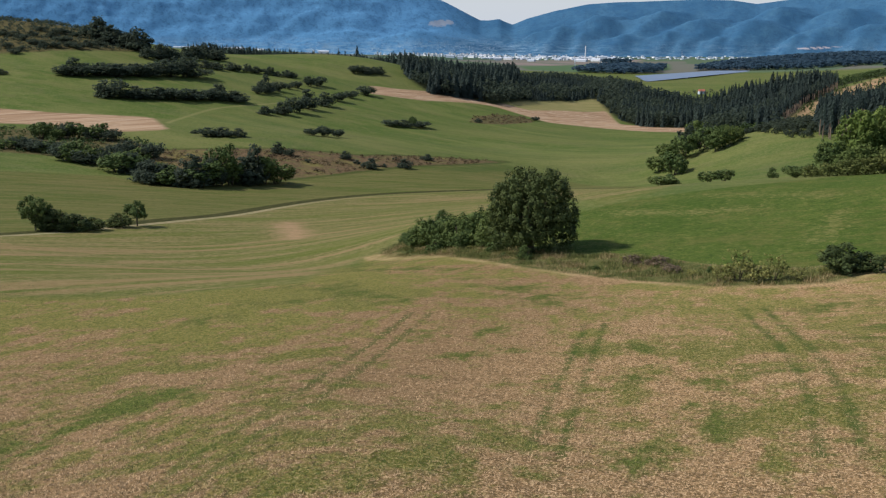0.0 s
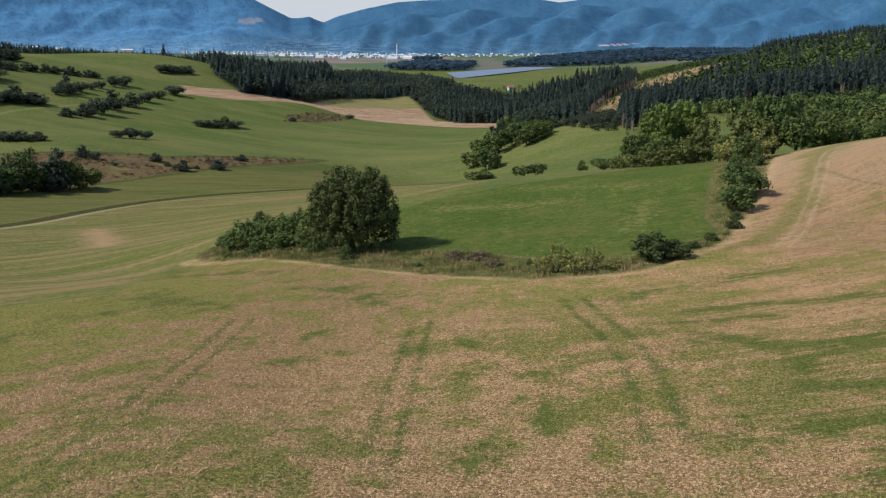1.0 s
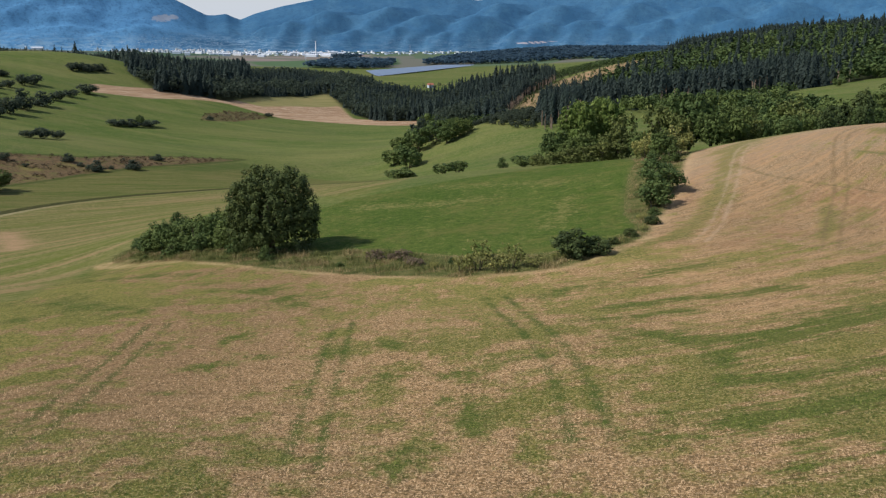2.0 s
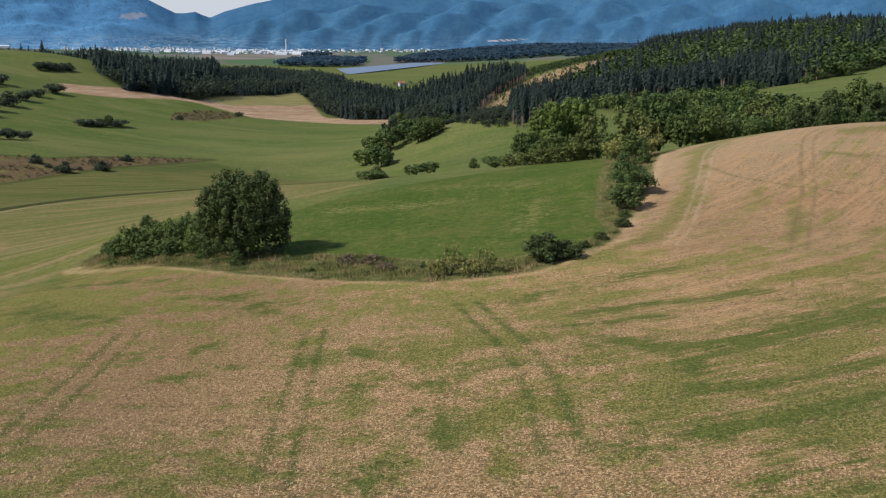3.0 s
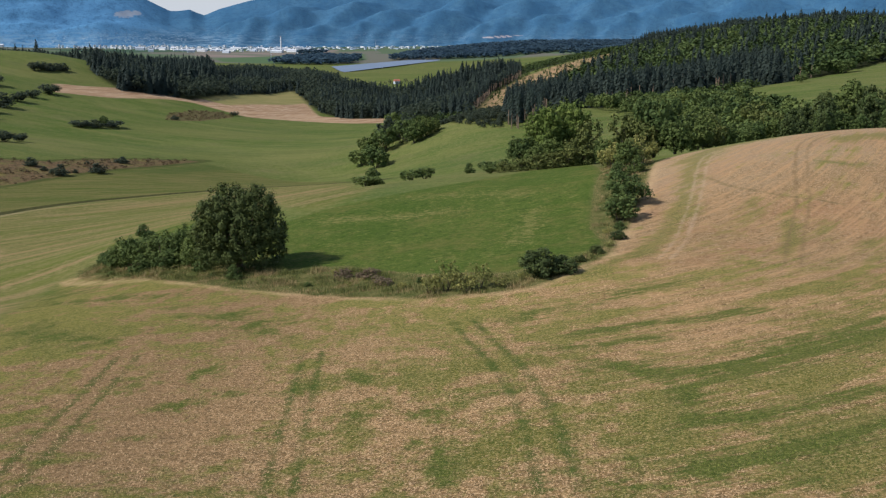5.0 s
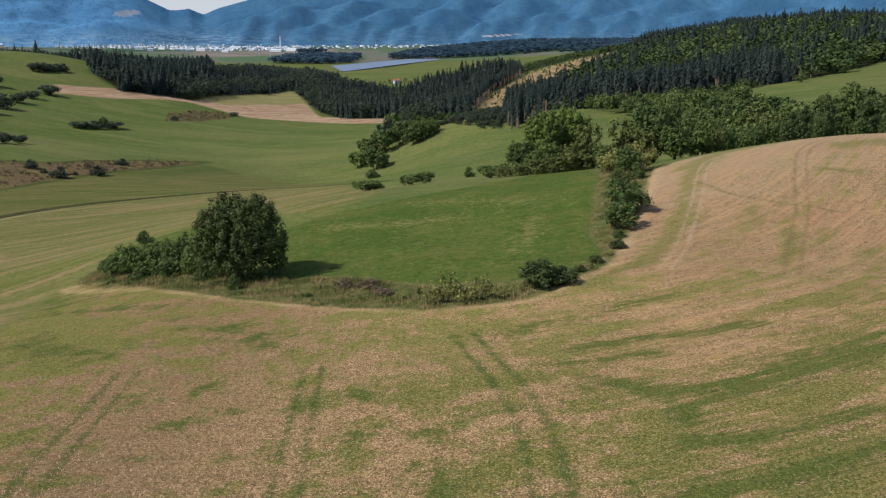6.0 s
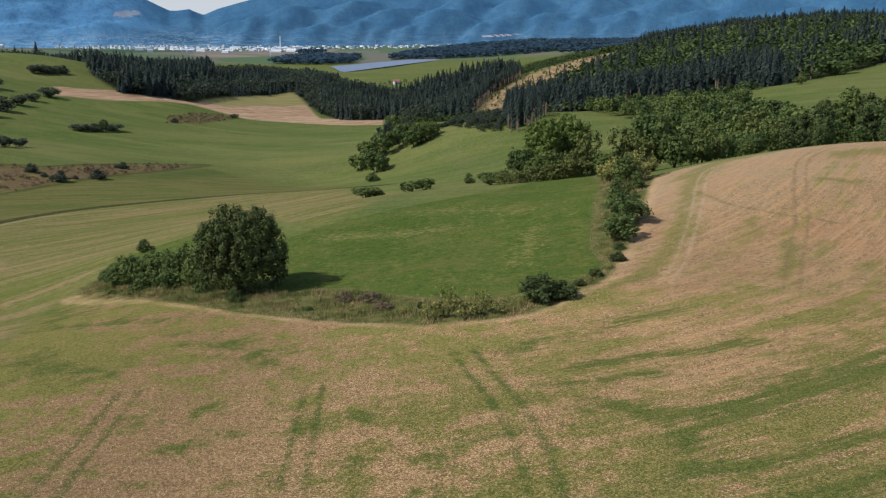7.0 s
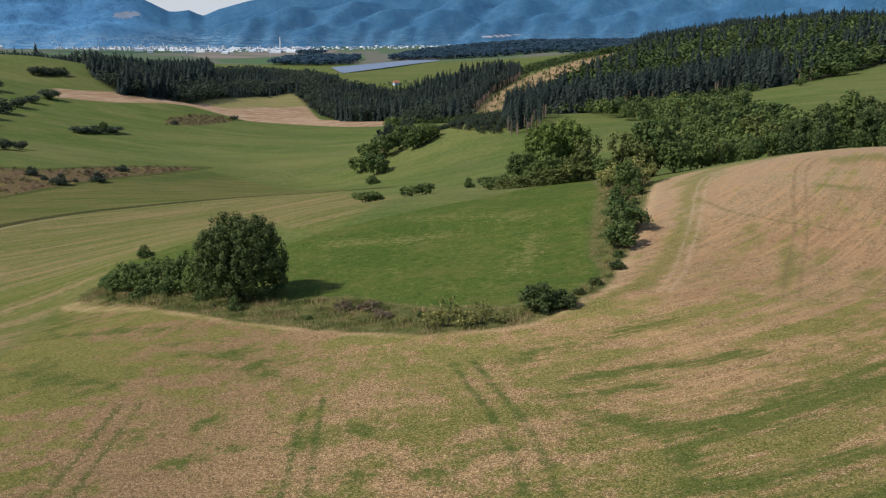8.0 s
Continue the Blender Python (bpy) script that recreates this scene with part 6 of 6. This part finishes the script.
def lattice_mast(bearing, reach, height, label):
    """A slender mast: four leaning legs, cross braces and three arms."""
    ob = tagged(new("lattice_mast"), label, "mast", "masts in the basin")
    verts, faces = [], []
    for u, w in ((-1, -1), (1, -1), (1, 1), (-1, 1)):
        verts, faces = [], []
        limb(verts, faces, (u * 1.5, w * 1.5, -1), (u * 0.25, w * 0.25, height), 0.28, 0.2, 5)
        part("leg", mesh_from("leg", verts, faces, METAL), ob)
    for k in range(5):
        t = (k + 0.5) / 5.5
        r = 1.5 - 1.25 * t
        verts, faces = [], []
        limb(verts, faces, (-r, -r, height * t), (r, -r + 0.1, height * (t + 0.08)), 0.14, 0.14, 4)
        part("brace", mesh_from("brace", verts, faces, METAL), ob)
    for h, w in ((0.72, 4.5), (0.84, 3.6), (0.95, 2.6)):
        verts, faces = [], []
        limb(verts, faces, (-w, 0, height * h), (w, 0, height * h), 0.2, 0.2, 5)
        part("crossarm", mesh_from("crossarm", verts, faces, METAL), ob)
    x, y = far_place(bearing, reach)
    ob.location = (x, y, float(land(x, y)))


lattice_mast(-9.2, 3150, 30, "grey lattice power mast on the plain")
lattice_mast(-3.6, 3900, 34, "pale slender mast beside the far wood")


def panel_rows():
    """Solar field: long tilted tables of panels on posts."""
    s = Shade("panel_glass", 0.45, 0.4)
    glass = s.done(s.mix(s.noise(0.01, 2), (0.12, 0.16, 0.23), (0.20, 0.25, 0.33)))
    table = solid("panel", lambda b: box(b, -0.5, -1.8, 0, 0.5, 1.8, 0.12), glass)
    leg = solid("leg", lambda b: box(b, -0.004, -0.1, -4, 0.004, 0.1, 0), METAL)
    first = None
    for k in range(18):
        t = k / 17
        x0, y0, x1, y1 = -209 - 43 * t, 2206 + 230 * t, -4 - 76 * t, 2794 + 2 * t
        row = tagged(new("solar_row"), "long tilted row of blue-grey solar panels", "solar panels", "solar field on the far slope")
        cx, cy = (x0 + x1) / 2, (y0 + y1) / 2
        length, turn = math.hypot(x1 - x0, y1 - y0), math.atan2(y1 - y0, x1 - x0)
        row.matrix_basis = Matrix.LocRotScale((cx, cy, float(land(cx, cy)) + 3.0), Euler((0, 0, turn)), (length, 3.2, 1))
        p = part("panel", table, row)
        slope = (float(land(x1, y1)) - float(land(x0, y0))) / length
        p.matrix_basis = Matrix.Rotation(radians(24), 4, "X") @ Matrix.Rotation(-math.atan(slope), 4, "Y")
        for u in (-0.45, -0.15, 0.15, 0.45):
            q = part("leg", leg, row)
            q.location = (u, 0, u * slope * length)


panel_rows()


def house():
    ob = tagged(new("house"), "small white house with a red tiled roof", "house")
    part("wall", solid("wall", lambda b: box(b, -6, -4, -3, 6, 4, 5), WALLS), ob)
    s = Shade("red_tiles", 0.8, 0.2)
    part("roof", solid("roof", lambda b: gable(b, -6.5, -4.6, 5, 6.5, 4.6, 9), s.done(s.mix(s.noise(1, 3), (0.36, 0.12, 0.08), (0.46, 0.20, 0.13)))), ob)
    for u in (-3.5, 0, 3.5):
        part("window", solid("window", lambda b: box(b, u - 0.7, -4.15, 1, u + 0.7, -3.9, 2.6), GLASS), ob)
    ob.matrix_basis = Matrix.LocRotScale((-74, 1700, float(land(-74, 1700)) + 0.5), Euler((0, 0, 0.5)), (0.75, 0.75, 0.8))


house()
pts = np.array([(-92, 1690), (-60, 1704), (-52, 1690), (-86, 1712), (-100, 1705), (-44, 1708), (-66, 1676), (-82, 1672)], float)
wood("garden_trees", pts, rng_w.uniform(5, 9, len(pts)), 1.2, LEAFY, LEAF_FAR, "low leafy trees round the house", 67)


# ---- grasses ----
def blades(name, points, heights, widths, lean, material, label, seed, category="grass", fan=3, extra=None):
    """Tufts of bent blades, a fan each."""
    rng = np.random.default_rng(seed)
    n = len(points)
    z = land(points[:, 0], points[:, 1])
    vs, tone = [], np.repeat(rng.random(n), 3 * fan)
    out = np.empty((n, fan, 3, 3))
    for k in range(fan):
        g = rng.uniform(0, 6.28, n)
        d = np.stack([np.cos(g), np.sin(g)], -1)
        s = np.stack([-d[:, 1], d[:, 0]], -1)
        h, w = heights * rng.uniform(0.7, 1.2, n), widths * rng.uniform(0.7, 1.2, n)
        base = points + d * (w * 0.3)[:, None]
        out[:, k, 0, :2], out[:, k, 0, 2] = base + s * w[:, None] / 2, z - 0.02
        out[:, k, 1, :2], out[:, k, 1, 2] = base - s * w[:, None] / 2, z - 0.02
        out[:, k, 2, :2], out[:, k, 2, 2] = base + d * (h * lean)[:, None], z + h
    v = out.reshape(-1, 3)
    return tagged(new(name, mesh_from(name, v, np.arange(len(v)).reshape(-1, 3), material, {"tint": tone, **(extra or {})})), label, category, kind="stuff")


rng_g = np.random.default_rng(91)


def straw_material():
    s = Shade("cut_straw", 0.8, 0.2)
    ripe, sprout, green = stubble_tones(s)
    v = s.attr("tint")
    tone = s.mix(s.band(v, 0.1, 0.9), (0.12, 0.078, 0.038), (0.50, 0.335, 0.185))
    leaf = s.mix(s.band(v, 0.1, 0.9), (0.036, 0.070, 0.009), (0.15, 0.175, 0.030))
    return s.done(s.mix(green, tone, leaf))


def rank_material():
    s = Shade("rank_grass", 0.8, 0.2)
    v = s.attr("tint")
    n = s.noise(0.22, 4)
    a = s.mix(s.band(v, 0.0, 1.0), (0.066, 0.084, 0.023), (0.185, 0.184, 0.055))
    sere = s.calc("MULTIPLY_ADD", s.band(s.attr("edge"), 0.3, 2.6, 0.13, 0.0), 1.0, n)
    return s.done(s.mix(s.band(sere, 0.48, 0.62, 0, 0.85), a, s.mix(v, (0.22, 0.155, 0.070), (0.48, 0.345, 0.18))))


n = 130000
far = 32 * (110 / 32) ** rng_g.random(n)
side = rng_g.uniform(-1.0, 0.62, n)
q = np.stack([far * side, far], -1)
q = q[np.maximum(depth_in(STUBBLE, q[:, 0], q[:, 1]), depth_in(VALLEY, q[:, 0], q[:, 1])) > 0.6]
blades("stubble_tufts", q, rng_g.uniform(0.04, 0.10, len(q)), rng_g.uniform(0.035, 0.08, len(q)), 2.0, straw_material(), "loose straw and short regrowth on the stubble field", 92, "stubble", 2, {"lush": np.repeat(streaks(q[:, 0], q[:, 1]), 6)})
q = spread(MARGIN, 0.27, rng_g, 0.1)
q = q[(q[:, 1] < 215)]
tussock = np.array([noise.noise(Vector((x * 0.30, y * 0.30, 3.0))) * 1.5 for x, y in q]) + 0.45
tussock = np.clip(tussock * np.clip(depth_in(MARGIN, q[:, 0], q[:, 1]) / 2.4, 0.1, 1), 0.05, 1)
blades("rank_grass", q, rng_g.uniform(0.10, 0.56, len(q)) * (0.15 + 1.75 * tussock), rng_g.uniform(0.03, 0.08, len(q)), 0.4, rank_material(), "tall rough grass along the field margin", 93, extra={"edge": np.repeat(depth_in(MARGIN, q[:, 0], q[:, 1]), 9)})
